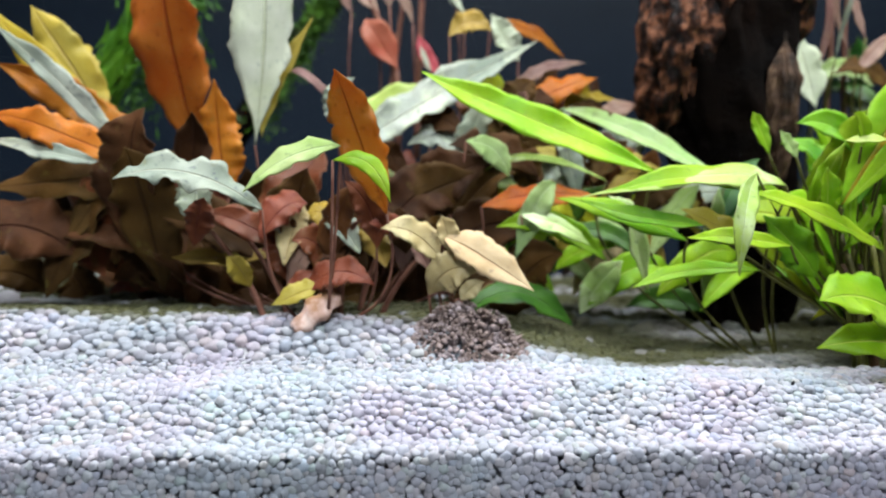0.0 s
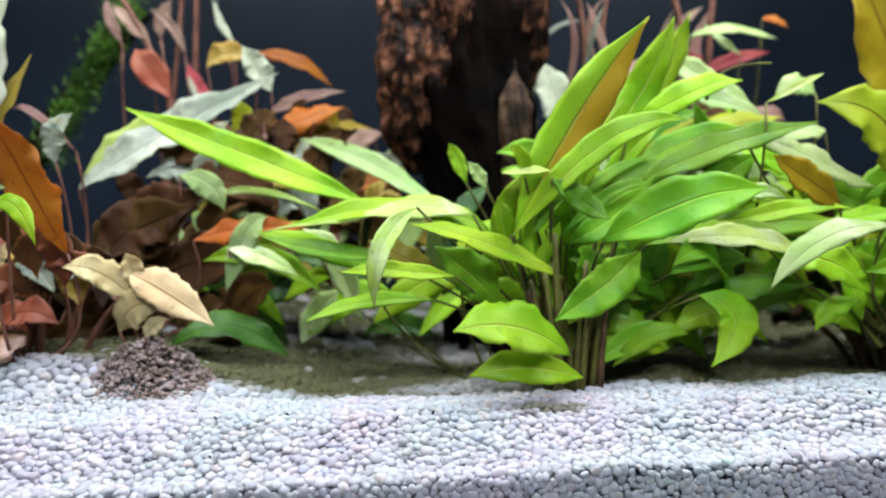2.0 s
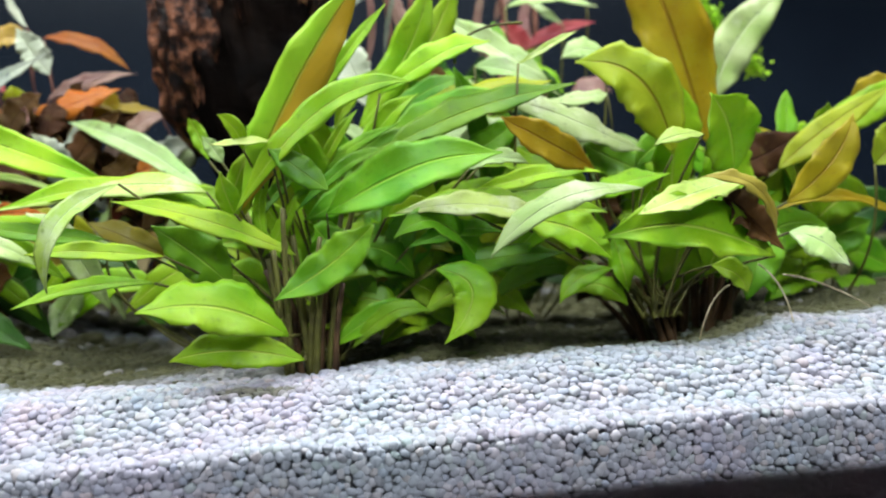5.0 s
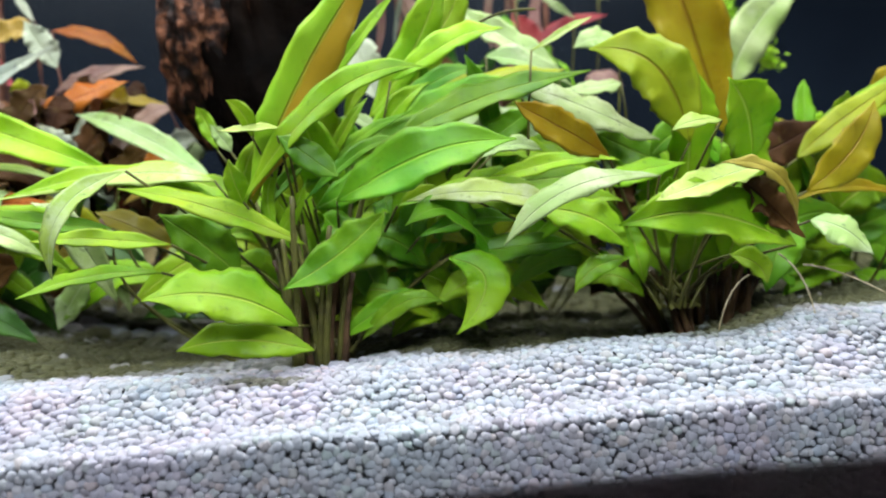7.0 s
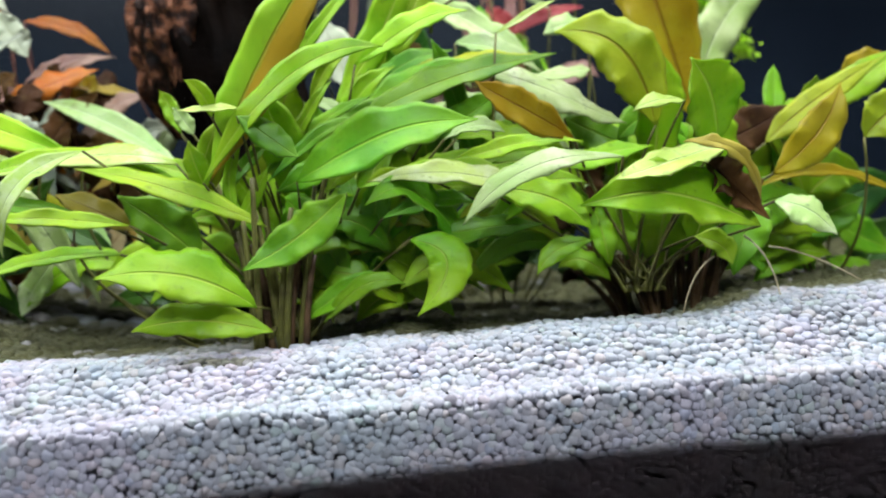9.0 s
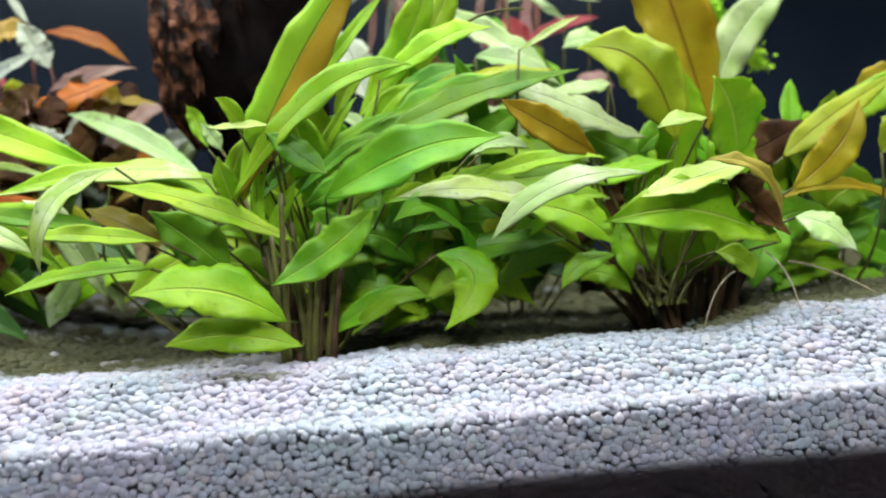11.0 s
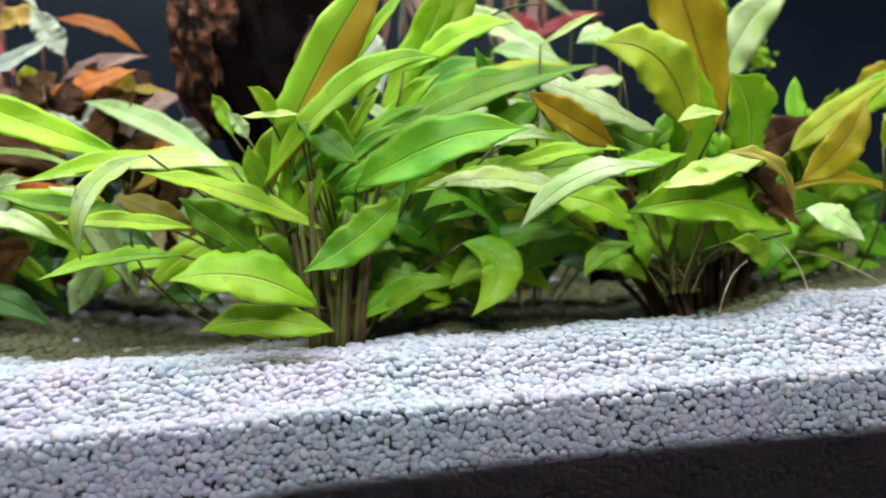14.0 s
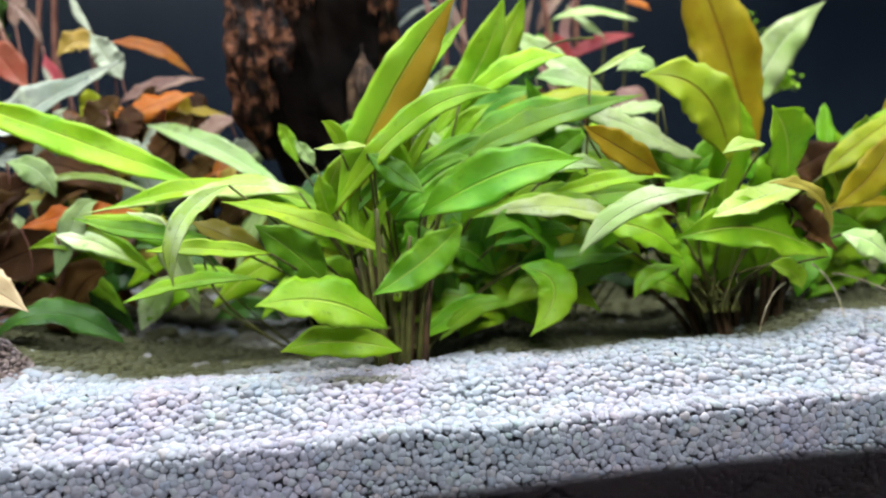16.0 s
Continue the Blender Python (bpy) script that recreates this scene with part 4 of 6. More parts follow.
stalk(plant_b, (0.2655, 0.2170, 0.0284), (0.2613, 0.2210, 0.0500), (0.2572, 0.2050, 0.0695), 0.0006, 0.0004, STEM)
blade(plant_b, (0.2572, 0.2050, 0.0695), (0.2281, 0.1950, 0.0672), (0.2069, 0.1900, 0.0524), 0.0091, 45, "mint")
stalk(plant_b, (0.2716, 0.2177, 0.0284), (0.2518, 0.2239, 0.0454), (0.2320, 0.2100, 0.0603), 0.0006, 0.0004, STEM)
blade(plant_b, (0.2320, 0.2100, 0.0603), (0.2062, 0.2050, 0.0681), (0.1816, 0.2060, 0.0678), 0.0098, 45, "pale")
stalk(plant_b, (0.2684, 0.2175, 0.0284), (0.2427, 0.2228, 0.0463), (0.2171, 0.2080, 0.0622), 0.0006, 0.0004, STEM)
blade(plant_b, (0.2171, 0.2080, 0.0622), (0.2336, 0.2030, 0.0589), (0.2451, 0.2000, 0.0501), 0.0138, 35, "lime")
stalk(plant_b, (0.2696, 0.2130, 0.0284), (0.2575, 0.2240, 0.0536), (0.2454, 0.2150, 0.0768), 0.0006, 0.0004, STEM)
blade(plant_b, (0.2454, 0.2150, 0.0768), (0.2281, 0.2050, 0.0861), (0.2139, 0.2000, 0.0939), 0.0114, 15, "amber")
stalk(plant_b, (0.2642, 0.2137, 0.0284), (0.2419, 0.2319, 0.0665), (0.2197, 0.2300, 0.1025), 0.0006, 0.0004, STEM)
blade(plant_b, (0.2197, 0.2300, 0.1025), (0.2464, 0.2280, 0.0945), (0.2671, 0.2280, 0.0849), 0.0158, 45, "mint")
stalk(plant_b, (0.2607, 0.2156, 0.0284), (0.2545, 0.2353, 0.0583), (0.2483, 0.2350, 0.0862), 0.0006, 0.0004, STEM)
blade(plant_b, (0.2483, 0.2350, 0.0862), (0.2604, 0.2350, 0.0797), (0.2727, 0.2350, 0.0741), 0.0154, 30, "green")
stalk(plant_b, (0.2616, 0.2159, 0.0284), (0.2545, 0.2220, 0.0378), (0.2474, 0.2080, 0.0452), 0.0006, 0.0004, STEM)
blade(plant_b, (0.2474, 0.2080, 0.0452), (0.2363, 0.2050, 0.0436), (0.2291, 0.2030, 0.0372), 0.0066, 30, "lime")
stalk(plant_b, (0.2658, 0.2118, 0.0284), (0.2762, 0.2174, 0.0498), (0.2866, 0.2030, 0.0692), 0.0006, 0.0004, STEM)
blade(plant_b, (0.2700, 0.1920, 0.0716), (0.2845, 0.1930, 0.0680), (0.2945, 0.1970, 0.0540), 0.0048, 25, "ochre", 0.3, 0.14, label="withered brown-yellow leaf curling down")
blade(plant_b, (0.2790, 0.1985, 0.0665), (0.2880, 0.2000, 0.0595), (0.2985, 0.2000, 0.0490), 0.0125, 20, "brown", 0.35, 0.14, label="dead brown crumpled leaf")
stalk(plant_b, (0.2635, 0.2141, 0.0284), (0.2819, 0.2171, 0.0420), (0.3003, 0.2000, 0.0535), 0.0006, 0.0004, STEM)
blade(plant_b, (0.3003, 0.2000, 0.0535), (0.3071, 0.1950, 0.0509), (0.3144, 0.1930, 0.0437), 0.0114, 35, "mint")
stalk(plant_b, (0.2678, 0.2117, 0.0284), (0.2884, 0.2234, 0.0465), (0.3090, 0.2150, 0.0625), 0.0006, 0.0004, STEM)
blade(plant_b, (0.3090, 0.2150, 0.0625), (0.3232, 0.2150, 0.0741), (0.3325, 0.2150, 0.0897), 0.0128, 15, "amber")
stalk(plant_b, (0.2592, 0.2151, 0.0284), (0.2687, 0.2206, 0.0374), (0.2782, 0.2060, 0.0444), 0.0006, 0.0004, STEM)
blade(plant_b, (0.2782, 0.2060, 0.0444), (0.2846, 0.2040, 0.0416), (0.2880, 0.2030, 0.0361), 0.0080, 25, "lime")
stalk(plant_b, (0.2629, 0.2163, 0.0284), (0.2898, 0.2342, 0.0522), (0.3166, 0.2320, 0.0739), 0.0006, 0.0004, STEM)
blade(plant_b, (0.3166, 0.2320, 0.0739), (0.3330, 0.2320, 0.0863), (0.3615, 0.2320, 0.1024), 0.0098, 30, "olive")
stalk(plant_b, (0.2618, 0.2126, 0.0284), (0.2957, 0.2388, 0.0364), (0.3296, 0.2450, 0.0424), 0.0006, 0.0004, STEM)
blade(plant_b, (0.3296, 0.2450, 0.0424), (0.3457, 0.2450, 0.0480), (0.3597, 0.2450, 0.0537), 0.0158, 20, "green")
stalk(plant_b, (0.2714, 0.2130, 0.0284), (0.2347, 0.2290, 0.0497), (0.1981, 0.2250, 0.0690), 0.0006, 0.0004, STEM)
blade(plant_b, (0.1981, 0.2250, 0.0690), (0.2224, 0.2220, 0.0716), (0.2476, 0.2220, 0.0741), 0.0133, 40, "lime")
stalk(plant_b, (0.2588, 0.2132, 0.0284), (0.2521, 0.2276, 0.0495), (0.2455, 0.2220, 0.0685), 0.0006, 0.0004, STEM)
blade(plant_b, (0.2455, 0.2220, 0.0685), (0.2573, 0.2220, 0.0717), (0.2732, 0.2220, 0.0748), 0.0090, 40, "lime")
stalk(plant_b, (0.2619, 0.2128, 0.0284), (0.2821, 0.2339, 0.0531), (0.3024, 0.2350, 0.0757), 0.0006, 0.0004, STEM)
blade(plant_b, (0.3024, 0.2350, 0.0757), (0.3132, 0.2350, 0.0793), (0.3285, 0.2350, 0.0868), 0.0147, 15, "brown")
stalk(plant_b, (0.2650, 0.2185, 0.0284), (0.2652, 0.2352, 0.0539), (0.2654, 0.2320, 0.0773), 0.0006, 0.0004, STEM)
blade(plant_b, (0.2654, 0.2320, 0.0773), (0.2759, 0.2320, 0.0848), (0.2882, 0.2320, 0.0783), 0.0124, 20, "green")

plant_c = plant("trailing_green_plant", (0.1380, 0.2520, 0.0165), "trailing lime green plant with long lance leaves")
stalk(plant_c, (0.0910, 0.2500, 0.0180), (0.0884, 0.2515, 0.0496), (0.0872, 0.2450, 0.0812), 0.0006, 0.0004, STEM)
blade(plant_c, (0.0872, 0.2450, 0.0812), (0.0427, 0.2450, 0.1016), (0.0037, 0.2450, 0.1178), 0.0133, 25, "lime")
stalk(plant_c, (0.1153, 0.2600, 0.0180), (0.1186, 0.2615, 0.0479), (0.1157, 0.2550, 0.0778), 0.0006, 0.0004, STEM)
blade(plant_c, (0.1157, 0.2550, 0.0778), (0.0868, 0.2700, 0.0971), (0.0589, 0.2800, 0.1082), 0.0099, 35, "mint")
stalk(plant_c, (0.0862, 0.2550, 0.0180), (0.0755, 0.2565, 0.0484), (0.0704, 0.2500, 0.0788), 0.0006, 0.0004, STEM)
blade(plant_c, (0.0704, 0.2500, 0.0788), (0.0452, 0.2500, 0.0877), (0.0266, 0.2500, 0.0838), 0.0031, 30, "pale")
stalk(plant_c, (0.0967, 0.2300, 0.0180), (0.0967, 0.2315, 0.0383), (0.0906, 0.2250, 0.0586), 0.0006, 0.0004, STEM)
blade(plant_c, (0.0906, 0.2250, 0.0586), (0.0705, 0.2280, 0.0666), (0.0492, 0.2340, 0.0722), 0.0081, 30, "lime")
stalk(plant_c, (0.1150, 0.2300, 0.0180), (0.1194, 0.2315, 0.0447), (0.1224, 0.2250, 0.0713), 0.0006, 0.0004, STEM)
blade(plant_c, (0.1224, 0.2250, 0.0713), (0.0972, 0.2220, 0.0773), (0.0604, 0.2200, 0.0762), 0.0099, 45, "lime")
stalk(plant_c, (0.1215, 0.2400, 0.0180), (0.1280, 0.2415, 0.0440), (0.1303, 0.2350, 0.0699), 0.0006, 0.0004, STEM)
blade(plant_c, (0.1303, 0.2350, 0.0699), (0.1150, 0.2350, 0.0782), (0.0961, 0.2350, 0.0827), 0.0091, 40, "lime")

plant_d = plant("brown_crypt_plant", (-0.0299, 0.2350, 0.0426), "rust orange and brown crinkled crypt plant in gravel")
stalk(plant_d, (-0.0608, 0.2670, 0.0180), (-0.0696, 0.2685, 0.0529), (-0.0790, 0.2620, 0.0878), 0.0006, 0.0004, REDSTEM)
blade(plant_d, (-0.0790, 0.2620, 0.0878), (-0.0858, 0.2580, 0.1302), (-0.0887, 0.2550, 0.1724), 0.0230, 10, "orange", 0.15, 0.07, 0.7)
stalk(plant_d, (-0.0596, 0.2600, 0.0180), (-0.0667, 0.2615, 0.0461), (-0.0668, 0.2550, 0.0742), 0.0006, 0.0004, REDSTEM)
blade(plant_d, (-0.0668, 0.2550, 0.0742), (-0.0701, 0.2550, 0.0935), (-0.0712, 0.2550, 0.1166), 0.0152, 10, "orange")
stalk(plant_d, (-0.0149, 0.2250, 0.0180), (-0.0084, 0.2265, 0.0429), (-0.0075, 0.2200, 0.0678), 0.0006, 0.0004, REDSTEM)
blade(plant_d, (-0.0075, 0.2200, 0.0678), (-0.0157, 0.2100, 0.0928), (-0.0212, 0.2030, 0.1091), 0.0139, 10, "orange")
stalk(plant_d, (-0.0428, 0.2200, 0.0180), (-0.0428, 0.2215, 0.0437), (-0.0454, 0.2150, 0.0693), 0.0006, 0.0004, REDSTEM)
blade(plant_d, (-0.0454, 0.2150, 0.0693), (-0.0674, 0.2100, 0.0815), (-0.0861, 0.2050, 0.0788), 0.0125, 45, "grey", 0.18, 0.12)
stalk(plant_d, (-0.0242, 0.2170, 0.0180), (-0.0243, 0.2185, 0.0534), (-0.0207, 0.2120, 0.0887), 0.0006, 0.0004, REDSTEM)
blade(plant_d, (-0.0207, 0.2120, 0.0887), (-0.0356, 0.2120, 0.0855), (-0.0499, 0.2100, 0.0758), 0.0088, 40, "mint")
stalk(plant_d, (-0.0230, 0.2100, 0.0180), (-0.0242, 0.2115, 0.0509), (-0.0223, 0.2050, 0.0838), 0.0006, 0.0004, REDSTEM)
blade(plant_d, (-0.0223, 0.2050, 0.0838), (-0.0117, 0.2000, 0.0824), (-0.0050, 0.1960, 0.0712), 0.0060, 30, "lime")
stalk(plant_d, (-0.0955, 0.2900, 0.0180), (-0.1067, 0.2915, 0.0602), (-0.1222, 0.2850, 0.1023), 0.0006, 0.0004, REDSTEM)
blade(plant_d, (-0.1222, 0.2850, 0.1023), (-0.1379, 0.2850, 0.1292), (-0.1515, 0.2850, 0.1502), 0.0192, 10, "ochre")
stalk(plant_d, (-0.0841, 0.2700, 0.0180), (-0.0934, 0.2715, 0.0546), (-0.1072, 0.2650, 0.0911), 0.0006, 0.0004, REDSTEM)
blade(plant_d, (-0.1072, 0.2650, 0.0911), (-0.1288, 0.2620, 0.1153), (-0.1510, 0.2600, 0.1392), 0.0082, 20, "grey")
stalk(plant_d, (-0.0781, 0.2550, 0.0180), (-0.0913, 0.2565, 0.0523), (-0.0990, 0.2500, 0.0866), 0.0006, 0.0004, REDSTEM)
blade(plant_d, (-0.0990, 0.2500, 0.0866), (-0.1253, 0.2500, 0.0966), (-0.1484, 0.2500, 0.1065), 0.0125, 20, "orange")
stalk(plant_d, (-0.0848, 0.2500, 0.0180), (-0.0932, 0.2515, 0.0515), (-0.1076, 0.2450, 0.0850), 0.0006, 0.0004, REDSTEM)
blade(plant_d, (-0.1076, 0.2450, 0.0850), (-0.1268, 0.2450, 0.0909), (-0.1477, 0.2450, 0.0952), 0.0069, 40, "grey")
stalk(plant_d, (-0.0702, 0.2600, 0.0180), (-0.0755, 0.2615, 0.0478), (-0.0882, 0.2550, 0.0777), 0.0006, 0.0004, REDSTEM)
blade(plant_d, (-0.0882, 0.2550, 0.0777), (-0.1180, 0.2500, 0.0817), (-0.1498, 0.2500, 0.0778), 0.0204, 35, "brown")
stalk(plant_d, (-0.0589, 0.2650, 0.0180), (-0.0635, 0.2665, 0.0363), (-0.0656, 0.2600, 0.0546), 0.0006, 0.0004, REDSTEM)
blade(plant_d, (-0.0656, 0.2600, 0.0546), (-0.1009, 0.2550, 0.0634), (-0.1457, 0.2550, 0.0595), 0.0248, 30, "brown")
stalk(plant_d, (-0.0416, 0.2500, 0.0180), (-0.0442, 0.2515, 0.0347), (-0.0498, 0.2450, 0.0515), 0.0006, 0.0004, REDSTEM)
blade(plant_d, (-0.0498, 0.2450, 0.0515), (-0.0692, 0.2450, 0.0636), (-0.0925, 0.2450, 0.0716), 0.0174, 30, "brown")
stalk(plant_d, (-0.0368, 0.2500, 0.0180), (-0.0374, 0.2515, 0.0368), (-0.0405, 0.2450, 0.0557), 0.0006, 0.0004, REDSTEM)
blade(plant_d, (-0.0405, 0.2450, 0.0557), (-0.0644, 0.2430, 0.0518), (-0.0839, 0.2430, 0.0537), 0.0083, 40, "ochre")
stalk(plant_d, (-0.0358, 0.2400, 0.0180), (-0.0378, 0.2415, 0.0371), (-0.0427, 0.2350, 0.0562), 0.0006, 0.0004, REDSTEM)
blade(plant_d, (-0.0427, 0.2350, 0.0562), (-0.0555, 0.2350, 0.0640), (-0.0702, 0.2350, 0.0698), 0.0103, 30, "rust")
stalk(plant_d, (-0.0276, 0.2370, 0.0180), (-0.0269, 0.2385, 0.0343), (-0.0272, 0.2320, 0.0506), 0.0006, 0.0004, REDSTEM)
blade(plant_d, (-0.0272, 0.2320, 0.0506), (-0.0245, 0.2300, 0.0657), (-0.0165, 0.2280, 0.0786), 0.0101, 10, "rust")
stalk(plant_d, (-0.0154, 0.2300, 0.0180), (-0.0146, 0.2315, 0.0374), (-0.0111, 0.2250, 0.0567), 0.0006, 0.0004, REDSTEM)
blade(plant_d, (-0.0111, 0.2250, 0.0567), (-0.0135, 0.2250, 0.0695), (-0.0214, 0.2250, 0.0787), 0.0103, 10, "rust")
stalk(plant_d, (-0.0484, 0.2650, 0.0180), (-0.0524, 0.2665, 0.0554), (-0.0582, 0.2600, 0.0927), 0.0006, 0.0004, REDSTEM)
blade(plant_d, (-0.0582, 0.2600, 0.0927), (-0.0538, 0.2620, 0.1452), (-0.0561, 0.2650, 0.2044), 0.0217, 30, "white", 0.1, 0.03, 1.0)
stalk(plant_d, (-0.0169, 0.2550, 0.0180), (-0.0159, 0.2565, 0.0393), (-0.0145, 0.2500, 0.0606), 0.0006, 0.0004, REDSTEM)
blade(plant_d, (-0.0145, 0.2500, 0.0606), (0.0018, 0.2500, 0.0726), (0.0262, 0.2500, 0.0824), 0.0232, 20, "brown")
stalk(plant_d, (-0.0188, 0.2500, 0.0180), (-0.0134, 0.2515, 0.0402), (-0.0086, 0.2450, 0.0624), 0.0006, 0.0004, REDSTEM)
blade(plant_d, (-0.0086, 0.2450, 0.0624), (0.0067, 0.2500, 0.0781), (0.0293, 0.2500, 0.0859), 0.0219, 25, "brown")
stalk(plant_d, (-0.0073, 0.2600, 0.0180), (-0.0033, 0.2615, 0.0333), (-0.0016, 0.2550, 0.0486), 0.0006, 0.0004, REDSTEM)
blade(plant_d, (-0.0016, 0.2550, 0.0486), (0.0196, 0.2550, 0.0608), (0.0491, 0.2550, 0.0665), 0.0225, 25, "brown")
stalk(plant_d, (-0.0267, 0.2800, 0.0180), (-0.0277, 0.2815, 0.0542), (-0.0270, 0.2750, 0.0903), 0.0006, 0.0004, REDSTEM)
blade(plant_d, (-0.0270, 0.2750, 0.0903), (0.0035, 0.2800, 0.1116), (0.0505, 0.2850, 0.1397), 0.0165, 30, "grey")
stalk(plant_d, (-0.0297, 0.2650, 0.0180), (-0.0271, 0.2665, 0.0588), (-0.0280, 0.2600, 0.0996), 0.0006, 0.0004, REDSTEM)
blade(plant_d, (-0.0280, 0.2600, 0.0996), (-0.0285, 0.2600, 0.1100), (-0.0210, 0.2600, 0.1173), 0.0096, 20, "grey")
stalk(plant_d, (0.0135, 0.2900, 0.0180), (0.0281, 0.2915, 0.0619), (0.0369, 0.2850, 0.1058), 0.0006, 0.0004, REDSTEM)
blade(plant_d, (0.0369, 0.2850, 0.1058), (0.0581, 0.2870, 0.1168), (0.0763, 0.2900, 0.1228), 0.0119, 30, "orange")
stalk(plant_d, (0.0553, 0.3050, 0.0180), (0.0751, 0.3065, 0.0662), (0.0876, 0.3000, 0.1144), 0.0006, 0.0004, REDSTEM)
blade(plant_d, (0.0876, 0.3000, 0.1144), (0.0750, 0.2950, 0.1165), (0.0628, 0.2900, 0.1166), 0.0052, 40, "ochre")
stalk(plant_d, (0.0125, 0.3250, 0.0180), (0.0206, 0.3265, 0.0852), (0.0349, 0.3200, 0.1524), 0.0006, 0.0004, REDSTEM)
blade(plant_d, (0.0349, 0.3200, 0.1524), (0.0529, 0.3220, 0.1494), (0.0690, 0.3230, 0.1391), 0.0075, 30, "orange")
stalk(plant_d, (0.0051, 0.3150, 0.0180), (0.0096, 0.3165, 0.0811), (0.0156, 0.3100, 0.1442), 0.0006, 0.0004, REDSTEM)
blade(plant_d, (0.0156, 0.3100, 0.1442), (0.0245, 0.3100, 0.1504), (0.0344, 0.3100, 0.1466), 0.0105, 20, "ochre")
stalk(plant_d, (0.0195, 0.3050, 0.0180), (0.0304, 0.3065, 0.0698), (0.0432, 0.3000, 0.1215), 0.0006, 0.0004, REDSTEM)
blade(plant_d, (0.0432, 0.3000, 0.1215), (0.0556, 0.3000, 0.1275), (0.0700, 0.3000, 0.1323), 0.0065, 30, "pink")
stalk(plant_d, (0.0127, 0.2950, 0.0180), (0.0182, 0.2965, 0.0592), (0.0292, 0.2900, 0.1004), 0.0006, 0.0004, REDSTEM)
blade(plant_d, (0.0292, 0.2900, 0.1004), (0.0389, 0.2900, 0.1097), (0.0440, 0.2900, 0.1238), 0.0074, 20, "pink")
stalk(plant_d, (0.0081, 0.2500, 0.0180), (0.0176, 0.2515, 0.0439), (0.0245, 0.2450, 0.0698), 0.0006, 0.0004, REDSTEM)
blade(plant_d, (0.0245, 0.2450, 0.0698), (0.0438, 0.2450, 0.0739), (0.0651, 0.2430, 0.0731), 0.0094, 30, "orange")
stalk(plant_d, (0.0064, 0.2550, 0.0180), (0.0090, 0.2565, 0.0556), (0.0194, 0.2500, 0.0933), 0.0006, 0.0004, REDSTEM)
blade(plant_d, (0.0194, 0.2500, 0.0933), (0.0295, 0.2500, 0.0900), (0.0349, 0.2500, 0.0800), 0.0099, 30, "mint")
stalk(plant_d, (0.0201, 0.2450, 0.0180), (0.0285, 0.2465, 0.0424), (0.0380, 0.2400, 0.0668), 0.0006, 0.0004, REDSTEM)
blade(plant_d, (0.0380, 0.2400, 0.0668), (0.0499, 0.2400, 0.0635), (0.0621, 0.2400, 0.0572), 0.0076, 40, "mint")
stalk(plant_d, (0.0114, 0.2750, 0.0180), (0.0211, 0.2765, 0.0295), (0.0298, 0.2700, 0.0411), 0.0006, 0.0004, REDSTEM)
blade(plant_d, (0.0298, 0.2700, 0.0411), (0.0480, 0.2700, 0.0519), (0.0684, 0.2700, 0.0582), 0.0222, 30, "moss")
stalk(plant_d, (0.0234, 0.2750, 0.0180), (0.0391, 0.2765, 0.0496), (0.0487, 0.2700, 0.0812), 0.0006, 0.0004, REDSTEM)
blade(plant_d, (0.0487, 0.2700, 0.0812), (0.0313, 0.2700, 0.0926), (0.0137, 0.2700, 0.0929), 0.0146, 30, "brown")
stalk(plant_d, (-0.0286, 0.2750, 0.0180), (-0.0264, 0.2765, 0.0612), (-0.0248, 0.2700, 0.1044), 0.0006, 0.0004, REDSTEM)
blade(plant_d, (-0.0248, 0.2700, 0.1044), (-0.0391, 0.2700, 0.1187), (-0.0474, 0.2700, 0.1209), 0.0032, 20, "pink")
stalk(plant_d, (0.0337, 0.2950, 0.0180), (0.0501, 0.2965, 0.0572), (0.0647, 0.2900, 0.0964), 0.0006, 0.0004, REDSTEM)
blade(plant_d, (0.0647, 0.2900, 0.0964), (0.0598, 0.2900, 0.1033), (0.0570, 0.2900, 0.1102), 0.0094, 20, "ochre")
stalk(plant_d, (0.0409, 0.2850, 0.0180), (0.0569, 0.2865, 0.0536), (0.0667, 0.2800, 0.0891), 0.0006, 0.0004, REDSTEM)
blade(plant_d, (0.0667, 0.2800, 0.0891), (0.0554, 0.2800, 0.0911), (0.0442, 0.2800, 0.0927), 0.0067, 30, "ochre")
stalk(plant_d, (0.0194, 0.3050, 0.0180), (0.0331, 0.3065, 0.0747), (0.0448, 0.3000, 0.1315), 0.0006, 0.0004, REDSTEM)
blade(plant_d, (0.0448, 0.3000, 0.1315), (0.0389, 0.3000, 0.1412), (0.0332, 0.3000, 0.1516), 0.0106, 20, "white")
stalk(plant_d, (0.0474, 0.2950, 0.0180), (0.0594, 0.2965, 0.0609), (0.0761, 0.2900, 0.1038), 0.0006, 0.0004, REDSTEM)
blade(plant_d, (0.0761, 0.2900, 0.1038), (0.0841, 0.2900, 0.1092), (0.0931, 0.2900, 0.1123), 0.0095, 30, "pink")
stalk(plant_d, (0.0273, 0.3150, 0.0180), (0.0417, 0.3165, 0.0725), (0.0528, 0.3100, 0.1270), 0.0006, 0.0004, REDSTEM)
blade(plant_d, (0.0528, 0.3100, 0.1270), (0.0622, 0.3100, 0.1303), (0.0763, 0.3100, 0.1323), 0.0048, 30, "pink")
stalk(plant_d, (-0.0290, 0.2350, 0.0416), (-0.0272, 0.2330, 0.0562), (-0.0226, 0.2300, 0.0694), 0.00134, 0.00093, REDSTEM)
stalk(plant_d, (-0.0265, 0.2370, 0.0413), (-0.0239, 0.2350, 0.0560), (-0.0171, 0.2300, 0.0657), 0.00135, 0.00093, REDSTEM)
